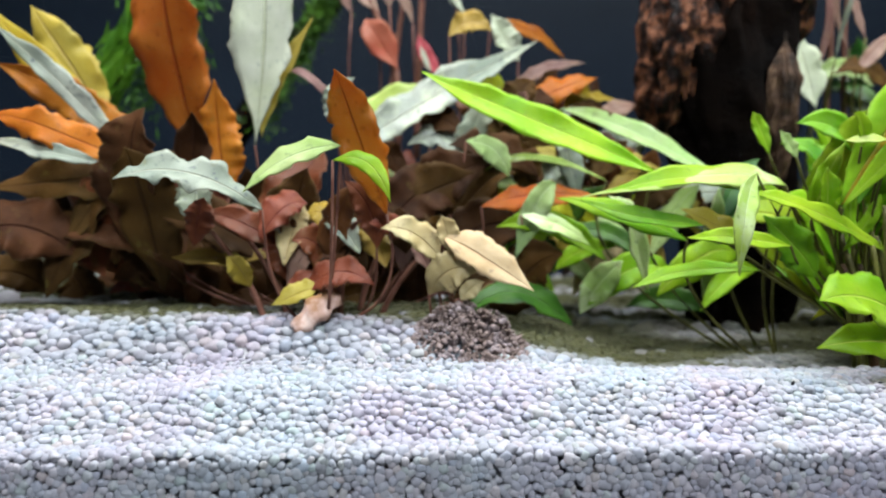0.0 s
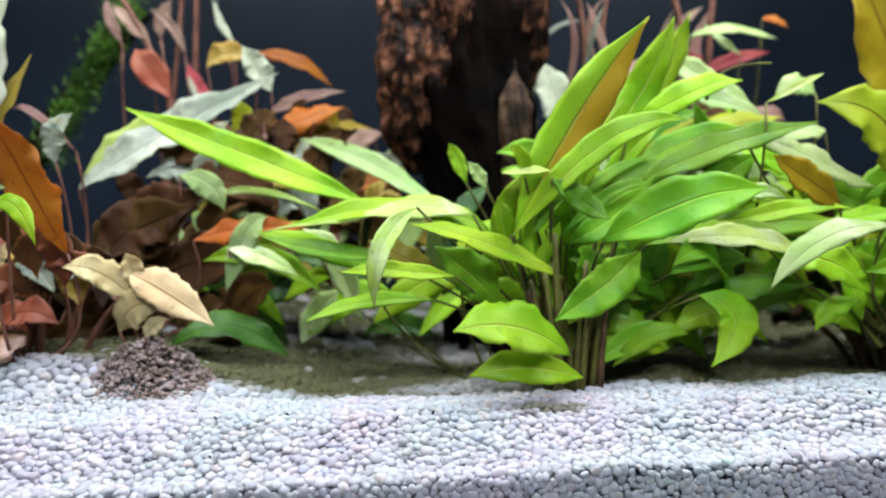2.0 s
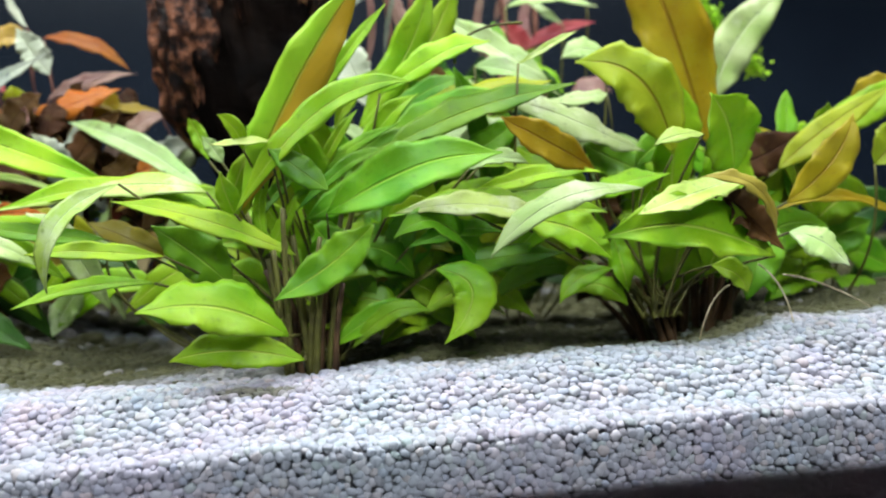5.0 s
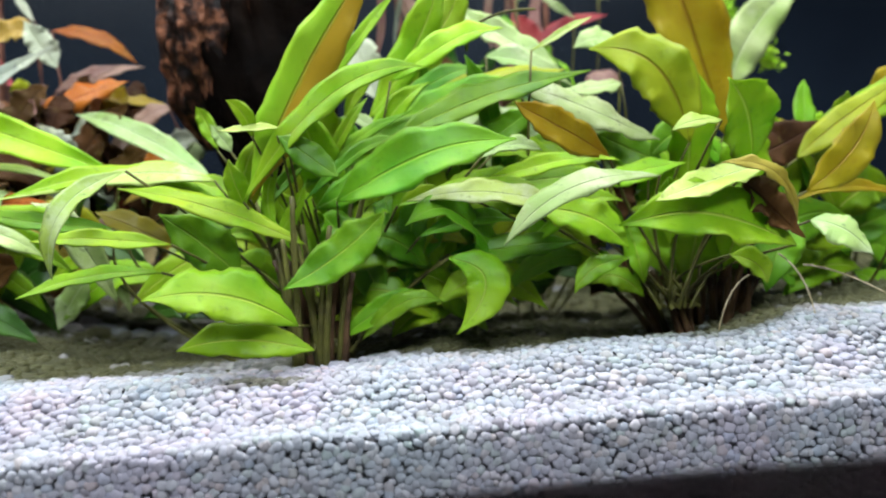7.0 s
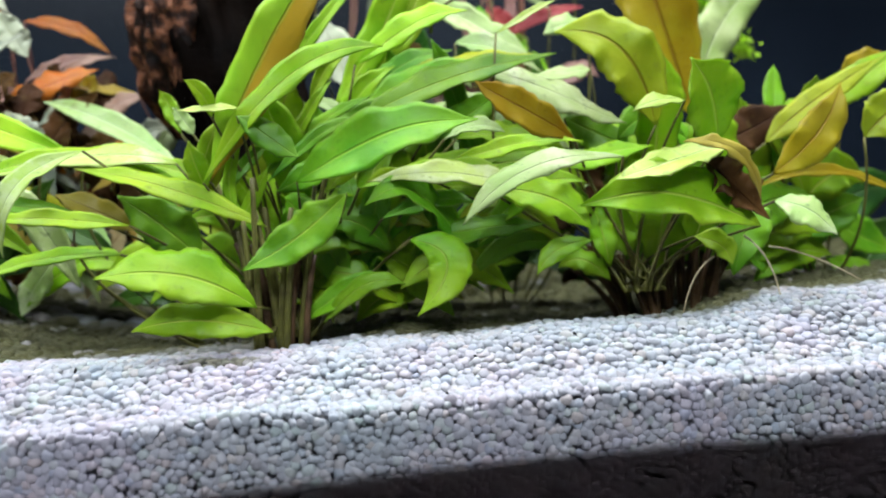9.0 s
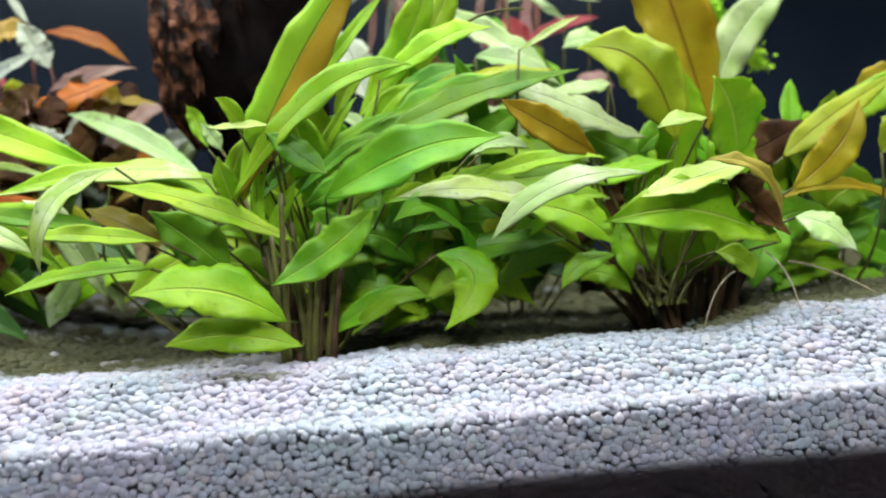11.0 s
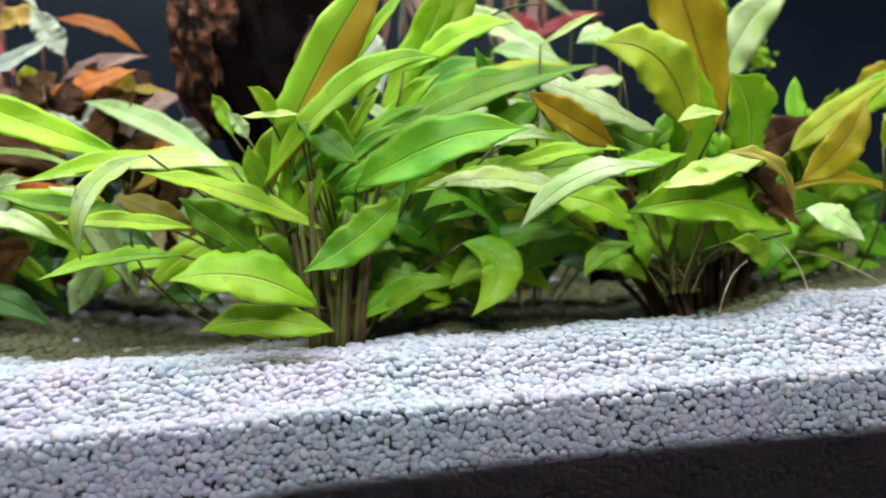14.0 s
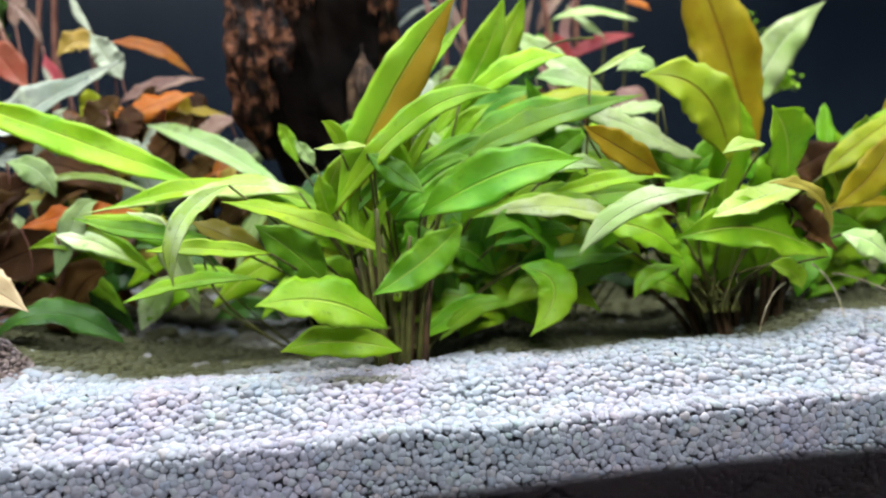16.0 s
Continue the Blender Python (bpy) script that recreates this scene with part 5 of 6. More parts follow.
stalk(plant_d, (-0.0329, 0.2400, 0.0409), (-0.0384, 0.2400, 0.0537), (-0.0438, 0.2400, 0.0635), 0.00137, 0.00097, REDSTEM)
blade(plant_d, (-0.0960, 0.2640, 0.0840), (-0.1240, 0.2660, 0.1090), (-0.1560, 0.2660, 0.1270), 0.0150, 20, "orange", 0.15, 0.08)
blade(plant_d, (-0.0980, 0.2720, 0.0800), (-0.1320, 0.2740, 0.1130), (-0.1620, 0.2740, 0.1480), 0.0130, 20, "amber", 0.15, 0.08)
blade(plant_d, (-0.0800, 0.2500, 0.0720), (-0.0980, 0.2500, 0.0840), (-0.1200, 0.2500, 0.0905), 0.0125, 25, "rust")
blade(plant_d, (-0.0320, 0.2920, 0.0960), (-0.0120, 0.2920, 0.1130), (0.0060, 0.2920, 0.1230), 0.0135, 30, "pale")
blade(plant_d, (-0.0560, 0.2610, 0.0960), (-0.0500, 0.2630, 0.1190), (-0.0370, 0.2650, 0.1400), 0.0060, 15, "ochre")

plant_e = plant("red_stem_plant", (-0.0088, 0.3350, 0.0951), "slim red-leaved stem plant at the back of the tank")
stalk(plant_e, (-0.0062, 0.3390, 0.0180), (-0.0073, 0.3405, 0.0761), (-0.0078, 0.3340, 0.1342), 0.0006, 0.0004, REDSTEM)
blade(plant_e, (-0.0078, 0.3340, 0.1342), (-0.0173, 0.3340, 0.1489), (-0.0235, 0.3340, 0.1595), 0.0138, 15, "red", 0.15, 0.04, 0.8)
stalk(plant_e, (0.0069, 0.3350, 0.0180), (0.0108, 0.3365, 0.0744), (0.0120, 0.3300, 0.1308), 0.0006, 0.0004, REDSTEM)
blade(plant_e, (0.0120, 0.3300, 0.1308), (0.0057, 0.3300, 0.1401), (0.0020, 0.3300, 0.1494), 0.0071, 15, "red")
stalk(plant_e, (-0.0158, 0.3400, 0.0180), (-0.0152, 0.3415, 0.0902), (-0.0171, 0.3350, 0.1624), 0.0006, 0.0004, REDSTEM)
blade(plant_e, (-0.0171, 0.3350, 0.1624), (-0.0247, 0.3350, 0.1703), (-0.0335, 0.3350, 0.1809), 0.0066, 15, "pink")
stalk(plant_e, (-0.0102, 0.3400, 0.0180), (-0.0094, 0.3415, 0.0908), (-0.0117, 0.3350, 0.1637), 0.0006, 0.0004, REDSTEM)
blade(plant_e, (-0.0117, 0.3350, 0.1637), (-0.0114, 0.3350, 0.1730), (-0.0058, 0.3350, 0.1822), 0.0072, 15, "pink")
stalk(plant_e, (0.0139, 0.3350, 0.0180), (0.0174, 0.3365, 0.0887), (0.0235, 0.3300, 0.1594), 0.0006, 0.0004, REDSTEM)
blade(plant_e, (0.0235, 0.3300, 0.1594), (0.0182, 0.3300, 0.1685), (0.0142, 0.3300, 0.1800), 0.0032, 15, "white")
stalk(plant_e, (0.0107, 0.3370, 0.0180), (0.0186, 0.3385, 0.0903), (0.0198, 0.3320, 0.1625), 0.0006, 0.0004, REDSTEM)
blade(plant_e, (0.0198, 0.3320, 0.1625), (0.0164, 0.3320, 0.1703), (0.0156, 0.3320, 0.1806), 0.0027, 15, "white")
stalk(plant_e, (-0.0258, 0.3400, 0.0180), (-0.0305, 0.3415, 0.0896), (-0.0296, 0.3350, 0.1613), 0.0006, 0.0004, REDSTEM)
blade(plant_e, (-0.0296, 0.3350, 0.1613), (-0.0340, 0.3350, 0.1716), (-0.0359, 0.3350, 0.1819), 0.0053, 15, "pink")
stalk(plant_e, (-0.0071, 0.3400, 0.0180), (-0.0011, 0.3415, 0.0869), (-0.0008, 0.3350, 0.1557), 0.0006, 0.0004, REDSTEM)
blade(plant_e, (-0.0008, 0.3350, 0.1557), (-0.0064, 0.3350, 0.1688), (-0.0161, 0.3350, 0.1766), 0.0048, 15, "pink")
stalk(plant_e, (0.0066, 0.3300, 0.0180), (0.0050, 0.3315, 0.0747), (0.0076, 0.3250, 0.1314), 0.0006, 0.0004, REDSTEM)
blade(plant_e, (0.0076, 0.3250, 0.1314), (0.0047, 0.3250, 0.1380), (0.0028, 0.3250, 0.1445), 0.0024, 15, "white")
stalk(plant_e, (0.0005, 0.3400, 0.0927), (0.0030, 0.3400, 0.1595), (0.0061, 0.3400, 0.1963), 0.00163, 0.00133, REDSTEM)
stalk(plant_e, (-0.0172, 0.3450, 0.0934), (-0.0068, 0.3450, 0.1608), (-0.0029, 0.3450, 0.1981), 0.00137, 0.00108, REDSTEM)
stalk(plant_e, (-0.0090, 0.3360, 0.0951), (-0.0114, 0.3360, 0.1412), (-0.0347, 0.3360, 0.1916), 0.00165, 0.00134, REDSTEM)

plant_f = plant("red_back_plant", (0.2335, 0.3100, 0.0578), "red and pale leaved stem plant behind the green plants")
stalk(plant_f, (0.2438, 0.3350, 0.0180), (0.2450, 0.3365, 0.0800), (0.2510, 0.3300, 0.1419), 0.0006, 0.0004, STEM)
blade(plant_f, (0.2510, 0.3300, 0.1419), (0.2652, 0.3300, 0.1480), (0.2855, 0.3300, 0.1524), 0.0069, 20, "red")
stalk(plant_f, (0.2494, 0.3350, 0.0180), (0.2522, 0.3365, 0.0796), (0.2551, 0.3300, 0.1413), 0.0006, 0.0004, STEM)
blade(plant_f, (0.2551, 0.3300, 0.1413), (0.2456, 0.3300, 0.1470), (0.2390, 0.3300, 0.1552), 0.0103, 20, "red")
stalk(plant_f, (0.2440, 0.2730, 0.0180), (0.2421, 0.2745, 0.0667), (0.2449, 0.2680, 0.1154), 0.0006, 0.0004, STEM)
blade(plant_f, (0.2449, 0.2680, 0.1154), (0.2243, 0.2700, 0.1308), (0.2057, 0.2700, 0.1435), 0.0128, 30, "mint")
stalk(plant_f, (0.2702, 0.3350, 0.0180), (0.2756, 0.3365, 0.0935), (0.2816, 0.3300, 0.1690), 0.0006, 0.0004, STEM)
blade(plant_f, (0.2816, 0.3300, 0.1690), (0.2886, 0.3300, 0.1681), (0.2950, 0.3300, 0.1641), 0.0048, 30, "orange")
stalk(plant_f, (0.1924, 0.3250, 0.0180), (0.1843, 0.3165, 0.0689), (0.1745, 0.3000, 0.1110), 0.0006, 0.0004, STEM)
blade(plant_f, (0.1745, 0.3000, 0.1110), (0.1690, 0.2980, 0.1280), (0.1630, 0.2980, 0.1450), 0.0165, 40, "white", 0.1, 0.03, 1.0)
stalk(plant_f, (0.2413, 0.3250, 0.0180), (0.2406, 0.3265, 0.0880), (0.2399, 0.3200, 0.1580), 0.0006, 0.0004, STEM)
blade(plant_f, (0.2399, 0.3200, 0.1580), (0.2618, 0.3200, 0.1626), (0.2835, 0.3200, 0.1582), 0.0060, 35, "mint")
stalk(plant_f, (0.2076, 0.3050, 0.0180), (0.2020, 0.3065, 0.0799), (0.1953, 0.3000, 0.1417), 0.0006, 0.0004, STEM)
blade(plant_f, (0.1953, 0.3000, 0.1417), (0.1898, 0.3000, 0.1540), (0.1845, 0.3000, 0.1685), 0.0040, 15, "pink")
stalk(plant_f, (0.2498, 0.3450, 0.0180), (0.2551, 0.3465, 0.0792), (0.2604, 0.3400, 0.1404), 0.0006, 0.0004, STEM)
blade(plant_f, (0.2604, 0.3400, 0.1404), (0.2525, 0.3400, 0.1574), (0.2620, 0.3400, 0.1793), 0.0058, 15, "pink")
stalk(plant_f, (0.2402, 0.3450, 0.0180), (0.2424, 0.3465, 0.0879), (0.2382, 0.3400, 0.1577), 0.0006, 0.0004, STEM)
blade(plant_f, (0.2382, 0.3400, 0.1577), (0.2444, 0.3400, 0.1686), (0.2563, 0.3400, 0.1794), 0.0052, 15, "pink")
stalk(plant_f, (0.2520, 0.2650, 0.0180), (0.2600, 0.2665, 0.0689), (0.2654, 0.2600, 0.1199), 0.0006, 0.0004, STEM)
blade(plant_f, (0.2654, 0.2600, 0.1199), (0.2577, 0.2600, 0.1245), (0.2486, 0.2600, 0.1215), 0.0105, 30, "mint")
stalk(plant_f, (0.2259, 0.2290, 0.0180), (0.2224, 0.2305, 0.0652), (0.2247, 0.2240, 0.1124), 0.0006, 0.0004, STEM)
blade(plant_f, (0.2247, 0.2240, 0.1124), (0.2349, 0.2220, 0.1172), (0.2441, 0.2220, 0.1228), 0.0027, 30, "pale")
stalk(plant_f, (0.2182, 0.2670, 0.0180), (0.2193, 0.2685, 0.0689), (0.2157, 0.2620, 0.1197), 0.0006, 0.0004, STEM)
blade(plant_f, (0.2157, 0.2620, 0.1197), (0.2289, 0.2620, 0.1171), (0.2486, 0.2620, 0.1077), 0.0099, 35, "mint")
stalk(plant_f, (0.2575, 0.2550, 0.0180), (0.2602, 0.2565, 0.0618), (0.2625, 0.2500, 0.1056), 0.0006, 0.0004, STEM)
blade(plant_f, (0.2625, 0.2500, 0.1056), (0.2538, 0.2500, 0.1048), (0.2365, 0.2500, 0.1034), 0.0078, 45, "mint")
stalk(plant_f, (0.2036, 0.3050, 0.0180), (0.1979, 0.3065, 0.0726), (0.1921, 0.3000, 0.1272), 0.0006, 0.0004, STEM)
blade(plant_f, (0.1921, 0.3000, 0.1272), (0.2000, 0.3000, 0.1367), (0.2104, 0.3000, 0.1461), 0.0067, 20, "pink")
stalk(plant_f, (0.1932, 0.3050, 0.0180), (0.1847, 0.3065, 0.0705), (0.1722, 0.3000, 0.1230), 0.0006, 0.0004, STEM)
blade(plant_f, (0.1722, 0.3000, 0.1230), (0.1781, 0.3000, 0.1494), (0.1725, 0.3000, 0.1711), 0.0032, 15, "pink")
stalk(plant_f, (0.1943, 0.3050, 0.0180), (0.1861, 0.3065, 0.0752), (0.1825, 0.3000, 0.1324), 0.0006, 0.0004, STEM)
blade(plant_f, (0.1825, 0.3000, 0.1324), (0.1860, 0.3000, 0.1516), (0.1923, 0.3000, 0.1683), 0.0023, 15, "grey")
stalk(plant_f, (0.2092, 0.3150, 0.0180), (0.2018, 0.3165, 0.0785), (0.1945, 0.3100, 0.1390), 0.0006, 0.0004, STEM)
blade(plant_f, (0.1945, 0.3100, 0.1390), (0.1880, 0.3100, 0.1591), (0.1964, 0.3100, 0.1738), 0.0028, 15, "pink")
stalk(plant_f, (0.1841, 0.3150, 0.0180), (0.1748, 0.3165, 0.0840), (0.1611, 0.3100, 0.1499), 0.0006, 0.0004, STEM)
blade(plant_f, (0.1611, 0.3100, 0.1499), (0.1742, 0.3100, 0.1607), (0.1882, 0.3100, 0.1629), 0.0024, 25, "grey")
stalk(plant_f, (0.2308, 0.3250, 0.0180), (0.2314, 0.3265, 0.0764), (0.2281, 0.3200, 0.1348), 0.0006, 0.0004, STEM)
blade(plant_f, (0.2281, 0.3200, 0.1348), (0.2263, 0.3200, 0.1531), (0.2325, 0.3200, 0.1711), 0.0038, 15, "pink")
stalk(plant_f, (0.2581, 0.3300, 0.0180), (0.2610, 0.3315, 0.0843), (0.2681, 0.3250, 0.1505), 0.0006, 0.0004, STEM)
blade(plant_f, (0.2681, 0.3250, 0.1505), (0.2574, 0.3250, 0.1588), (0.2495, 0.3250, 0.1670), 0.0046, 25, "mint")
stalk(plant_f, (0.1827, 0.3100, 0.0837), (0.1858, 0.3100, 0.1417), (0.1826, 0.3100, 0.1766), 0.00154, 0.00126, REDSTEM)
stalk(plant_f, (0.2374, 0.3300, 0.0568), (0.2413, 0.3300, 0.1444), (0.2347, 0.3300, 0.1821), 0.00167, 0.00136, REDSTEM)
stalk(plant_f, (0.1985, 0.3150, 0.0831), (0.1950, 0.3150, 0.1425), (0.1994, 0.3150, 0.1779), 0.00131, 0.00103, REDSTEM)
stalk(plant_f, (0.2556, 0.3350, 0.0556), (0.2565, 0.3350, 0.1450), (0.2595, 0.3350, 0.1832), 0.00170, 0.00139, REDSTEM)

plant_g = plant("pale_back_plant", (0.3509, 0.2600, 0.0212), "pale mint and dark green plant near the back corner")
stalk(plant_g, (0.3254, 0.2850, 0.0180), (0.3257, 0.2865, 0.0610), (0.3181, 0.2800, 0.1040), 0.0006, 0.0004, STEM)
blade(plant_g, (0.3181, 0.2800, 0.1040), (0.3283, 0.2800, 0.1286), (0.3542, 0.2800, 0.1552), 0.0182, 15, "mint")
stalk(plant_g, (0.3707, 0.2670, 0.0180), (0.3792, 0.2685, 0.0248), (0.3847, 0.2620, 0.0317), 0.0006, 0.0004, STEM)
blade(plant_g, (0.3847, 0.2620, 0.0317), (0.3649, 0.2620, 0.0411), (0.3479, 0.2620, 0.0525), 0.0153, 25, "green")
blade(plant_g, (0.3814, 0.2550, 0.0188), (0.3644, 0.2550, 0.0245), (0.3513, 0.2550, 0.0322), 0.0125, 30, "green")
blade(plant_g, (0.3449, 0.2620, 0.0213), (0.3475, 0.2620, 0.0328), (0.3576, 0.2620, 0.0485), 0.0095, 15, "green")
blade(plant_g, (0.3740, 0.2750, 0.0148), (0.3847, 0.2750, 0.0314), (0.4006, 0.2750, 0.0453), 0.0230, 20, "moss")
stalk(plant_g, (0.3568, 0.2900, 0.0180), (0.3620, 0.2915, 0.0249), (0.3601, 0.2850, 0.0319), 0.0006, 0.0004, STEM)
blade(plant_g, (0.3601, 0.2850, 0.0319), (0.3765, 0.2850, 0.0511), (0.4089, 0.2850, 0.0595), 0.0236, 20, "moss")
stalk(plant_g, (0.3451, 0.2300, 0.0180), (0.3496, 0.2315, 0.0456), (0.3470, 0.2250, 0.0733), 0.0006, 0.0004, STEM)
blade(plant_g, (0.3470, 0.2250, 0.0733), (0.3556, 0.2250, 0.0808), (0.3686, 0.2250, 0.0882), 0.0149, 25, "olive")
stalk(plant_g, (0.3306, 0.2450, 0.0180), (0.3324, 0.2465, 0.0463), (0.3271, 0.2400, 0.0747), 0.0006, 0.0004, STEM)
blade(plant_g, (0.3271, 0.2400, 0.0747), (0.3362, 0.2400, 0.0868), (0.3498, 0.2400, 0.0946), 0.0098, 25, "green")
stalk(plant_g, (0.3539, 0.2550, 0.0180), (0.3573, 0.2565, 0.0567), (0.3571, 0.2500, 0.0955), 0.0006, 0.0004, STEM)
blade(plant_g, (0.3571, 0.2500, 0.0955), (0.3665, 0.2500, 0.1038), (0.3807, 0.2500, 0.1055), 0.0117, 25, "amber")
stalk(plant_g, (0.3391, 0.2500, 0.0180), (0.3389, 0.2515, 0.0547), (0.3397, 0.2450, 0.0913), 0.0006, 0.0004, STEM)
blade(plant_g, (0.3397, 0.2450, 0.0913), (0.3580, 0.2450, 0.0949), (0.3813, 0.2450, 0.1112), 0.0128, 25, "lime")
blade(plant_g, (0.3120, 0.2300, 0.0590), (0.3400, 0.2300, 0.0640), (0.3660, 0.2300, 0.0540), 0.0052, 40, "amber", 0.4, 0.14)

plant_h = plant("withered_leaf_clump", (0.0134, 0.2220, 0.0399), "withered tan leaves of a dying plant on gravel")
stalk(plant_h, (0.0133, 0.2300, 0.0180), (0.0133, 0.2315, 0.0343), (0.0113, 0.2250, 0.0507), 0.0006, 0.0004, REDSTEM)
blade(plant_h, (0.0113, 0.2250, 0.0507), (0.0015, 0.2220, 0.0607), (-0.0094, 0.2200, 0.0633), 0.0100, 35, "tan")
stalk(plant_h, (0.0138, 0.2270, 0.0180), (0.0094, 0.2285, 0.0392), (0.0105, 0.2220, 0.0604), 0.0006, 0.0004, REDSTEM)
blade(plant_h, (0.0105, 0.2220, 0.0604), (0.0219, 0.2180, 0.0551), (0.0386, 0.2150, 0.0435), 0.0123, 30, "tan", 0.3, 0.05)
stalk(plant_h, (0.0123, 0.2270, 0.0180), (0.0136, 0.2285, 0.0364), (0.0130, 0.2220, 0.0548), 0.0006, 0.0004, REDSTEM)
blade(plant_h, (0.0130, 0.2220, 0.0548), (0.0114, 0.2220, 0.0623), (0.0098, 0.2220, 0.0678), 0.0069, 20, "tan")
stalk(plant_h, (0.0042, 0.2290, 0.0180), (0.0076, 0.2305, 0.0298), (0.0057, 0.2240, 0.0416), 0.0006, 0.0004, REDSTEM)
blade(plant_h, (0.0057, 0.2240, 0.0416), (0.0124, 0.2200, 0.0496), (0.0214, 0.2200, 0.0493), 0.0126, 20, "tan")
stalk(plant_h, (0.0146, 0.2230, 0.0180), (0.0133, 0.2245, 0.0291), (0.0160, 0.2180, 0.0403), 0.0006, 0.0004, REDSTEM)
blade(plant_h, (0.0160, 0.2180, 0.0403), (0.0189, 0.2180, 0.0442), (0.0234, 0.2180, 0.0463), 0.0058, 25, "tan")
stalk(plant_h, (-0.0189, 0.2290, 0.0180), (-0.0230, 0.2305, 0.0311), (-0.0295, 0.2240, 0.0441), 0.0006, 0.0004, REDSTEM)
blade(plant_h, (-0.0295, 0.2240, 0.0441), (-0.0359, 0.2220, 0.0427), (-0.0445, 0.2200, 0.0388), 0.0074, 35, "ochre")
stalk(plant_h, (-0.0170, 0.2330, 0.0180), (-0.0230, 0.2345, 0.0299), (-0.0248, 0.2280, 0.0417), 0.0006, 0.0004, REDSTEM)
blade(plant_h, (-0.0248, 0.2280, 0.0417), (-0.0338, 0.2280, 0.0458), (-0.0421, 0.2260, 0.0426), 0.0072, 35, "rust")

plant_i = plant("algae_tufted_stick", (-0.0797, 0.3750, 0.0974), "dark stick leaning at the back, furred with green algae")
stalk(plant_i, (-0.1032, 0.3750, 0.0977), (-0.0706, 0.3800, 0.1459), (-0.0373, 0.3850, 0.1921), 0.00783, 0.00677, BARK, "stick")


# ---- dense inner foliage ----


def fill_foliage(owner, count, centre, spread, length, width, looks, seed, lean=(0, 0)):
    """Shorter leaves that spring from the crown in all directions, within the plant's own mass."""
    rnd = random.Random(seed)
    for _ in range(count):
        b = Vector(centre) + Vector([rnd.uniform(-1, 1) * s for s in spread])
        a = rnd.uniform(-1, 1) * 1.25
        ln = length * rnd.uniform(0.6, 1.25)
        up = Vector((math.sin(a) + lean[0], rnd.uniform(-0.25, 0.45), math.cos(a) * 0.75 + lean[1])).normalized()
        tip = b + up * ln
        mid = (b + tip) / 2 + Vector((0, 0, 0.12 * ln * rnd.uniform(0.2, 1.3)))
        tip.z -= 0.22 * ln * abs(math.sin(a))
        blade(owner, b, mid, tip, width * rnd.uniform(0.6, 1.2), rnd.uniform(10, 50), rnd.choice(looks))


fill_foliage(plant_a, 60, (0.178, 0.238, 0.042), (0.034, 0.012, 0.020), 0.042, 0.014, ("green", "lime", "lime", "lime", "olive"), 11)
fill_foliage(plant_a, 20, (0.182, 0.2215, 0.036), (0.032, 0.005, 0.012), 0.036, 0.012, ("green", "green", "lime"), 15, (0.35, -0.15))
fill_foliage(plant_a, 34, (0.186, 0.246, 0.066), (0.034, 0.010, 0.016), 0.036, 0.009, ("green", "lime", "lime", "green", "mint"), 31)
fill_foliage(plant_b, 26, (0.290, 0.248, 0.066), (0.050, 0.010, 0.016), 0.036, 0.011, ("green", "lime", "lime", "mint"), 32)
fill_foliage(plant_b, 12, (0.272, 0.2225, 0.040), (0.030, 0.005, 0.010), 0.030, 0.014, ("green", "lime", "lime"), 16)
fill_foliage(plant_b, 44, (0.285, 0.240, 0.045), (0.055, 0.012, 0.020), 0.042, 0.017, ("green", "lime", "lime", "olive", "lime", "brown"), 12)
fill_foliage(plant_c, 22, (0.075, 0.255, 0.040), (0.045, 0.015, 0.014), 0.040, 0.011, ("green", "lime", "moss", "moss", "mint"), 13)
fill_foliage(plant_c, 18, (0.082, 0.276, 0.058), (0.042, 0.012, 0.014), 0.030, 0.011, ("ochre", "pink", "mint", "olive", "grey", "brown"), 19)
fill_foliage(plant_d, 52, (-0.045, 0.272, 0.035), (0.085, 0.022, 0.014), 0.042, 0.017, ("brown", "brown", "brown", "rust", "brown", "brown"), 14)
fill_foliage(plant_d, 58, (0.036, 0.290, 0.058), (0.046, 0.016, 0.028), 0.030, 0.011, ("grey", "pink", "brown", "ochre", "rust", "ochre", "mint", "brown", "olive", "tan"), 17, (0.4, 0))
fill_foliage(plant_d, 16, (-0.020, 0.236, 0.052), (0.030, 0.006, 0.012), 0.018, 0.008, ("brown", "grey", "rust", "brown", "pink"), 18)
fill_foliage(plant_d, 44, (0.068, 0.292, 0.070), (0.026, 0.010, 0.020), 0.028, 0.012, ("pink", "grey", "ochre", "brown", "mint", "brown", "rust", "orange", "olive"), 41)
fill_foliage(plant_d, 26, (-0.092, 0.258, 0.048), (0.045, 0.014, 0.012), 0.046, 0.020, ("brown", "brown", "brown", "rust"), 42)
fill_foliage(plant_d, 36, (0.048, 0.288, 0.088), (0.030, 0.010, 0.018), 0.026, 0.012, ("ochre", "pink", "brown", "amber", "rust", "grey", "brown", "olive", "brown"), 44, (0.3, 0))
fill_foliage(plant_d, 16, (-0.035, 0.230, 0.052), (0.040, 0.006, 0.010), 0.022, 0.011, ("rust", "brown", "grey", "tan", "rust", "ochre"), 45)
fill_foliage(plant_f, 26, (0.215, 0.268, 0.034), (0.055, 0.010, 0.010), 0.034, 0.015, ("moss", "moss", "green", "brown"), 43)
fill_foliage(plant_f, 34, (0.238, 0.312, 0.098), (0.036, 0.014, 0.026), 0.032, 0.010, ("mint", "pink", "green", "moss", "brown", "grey", "lime"), 20)


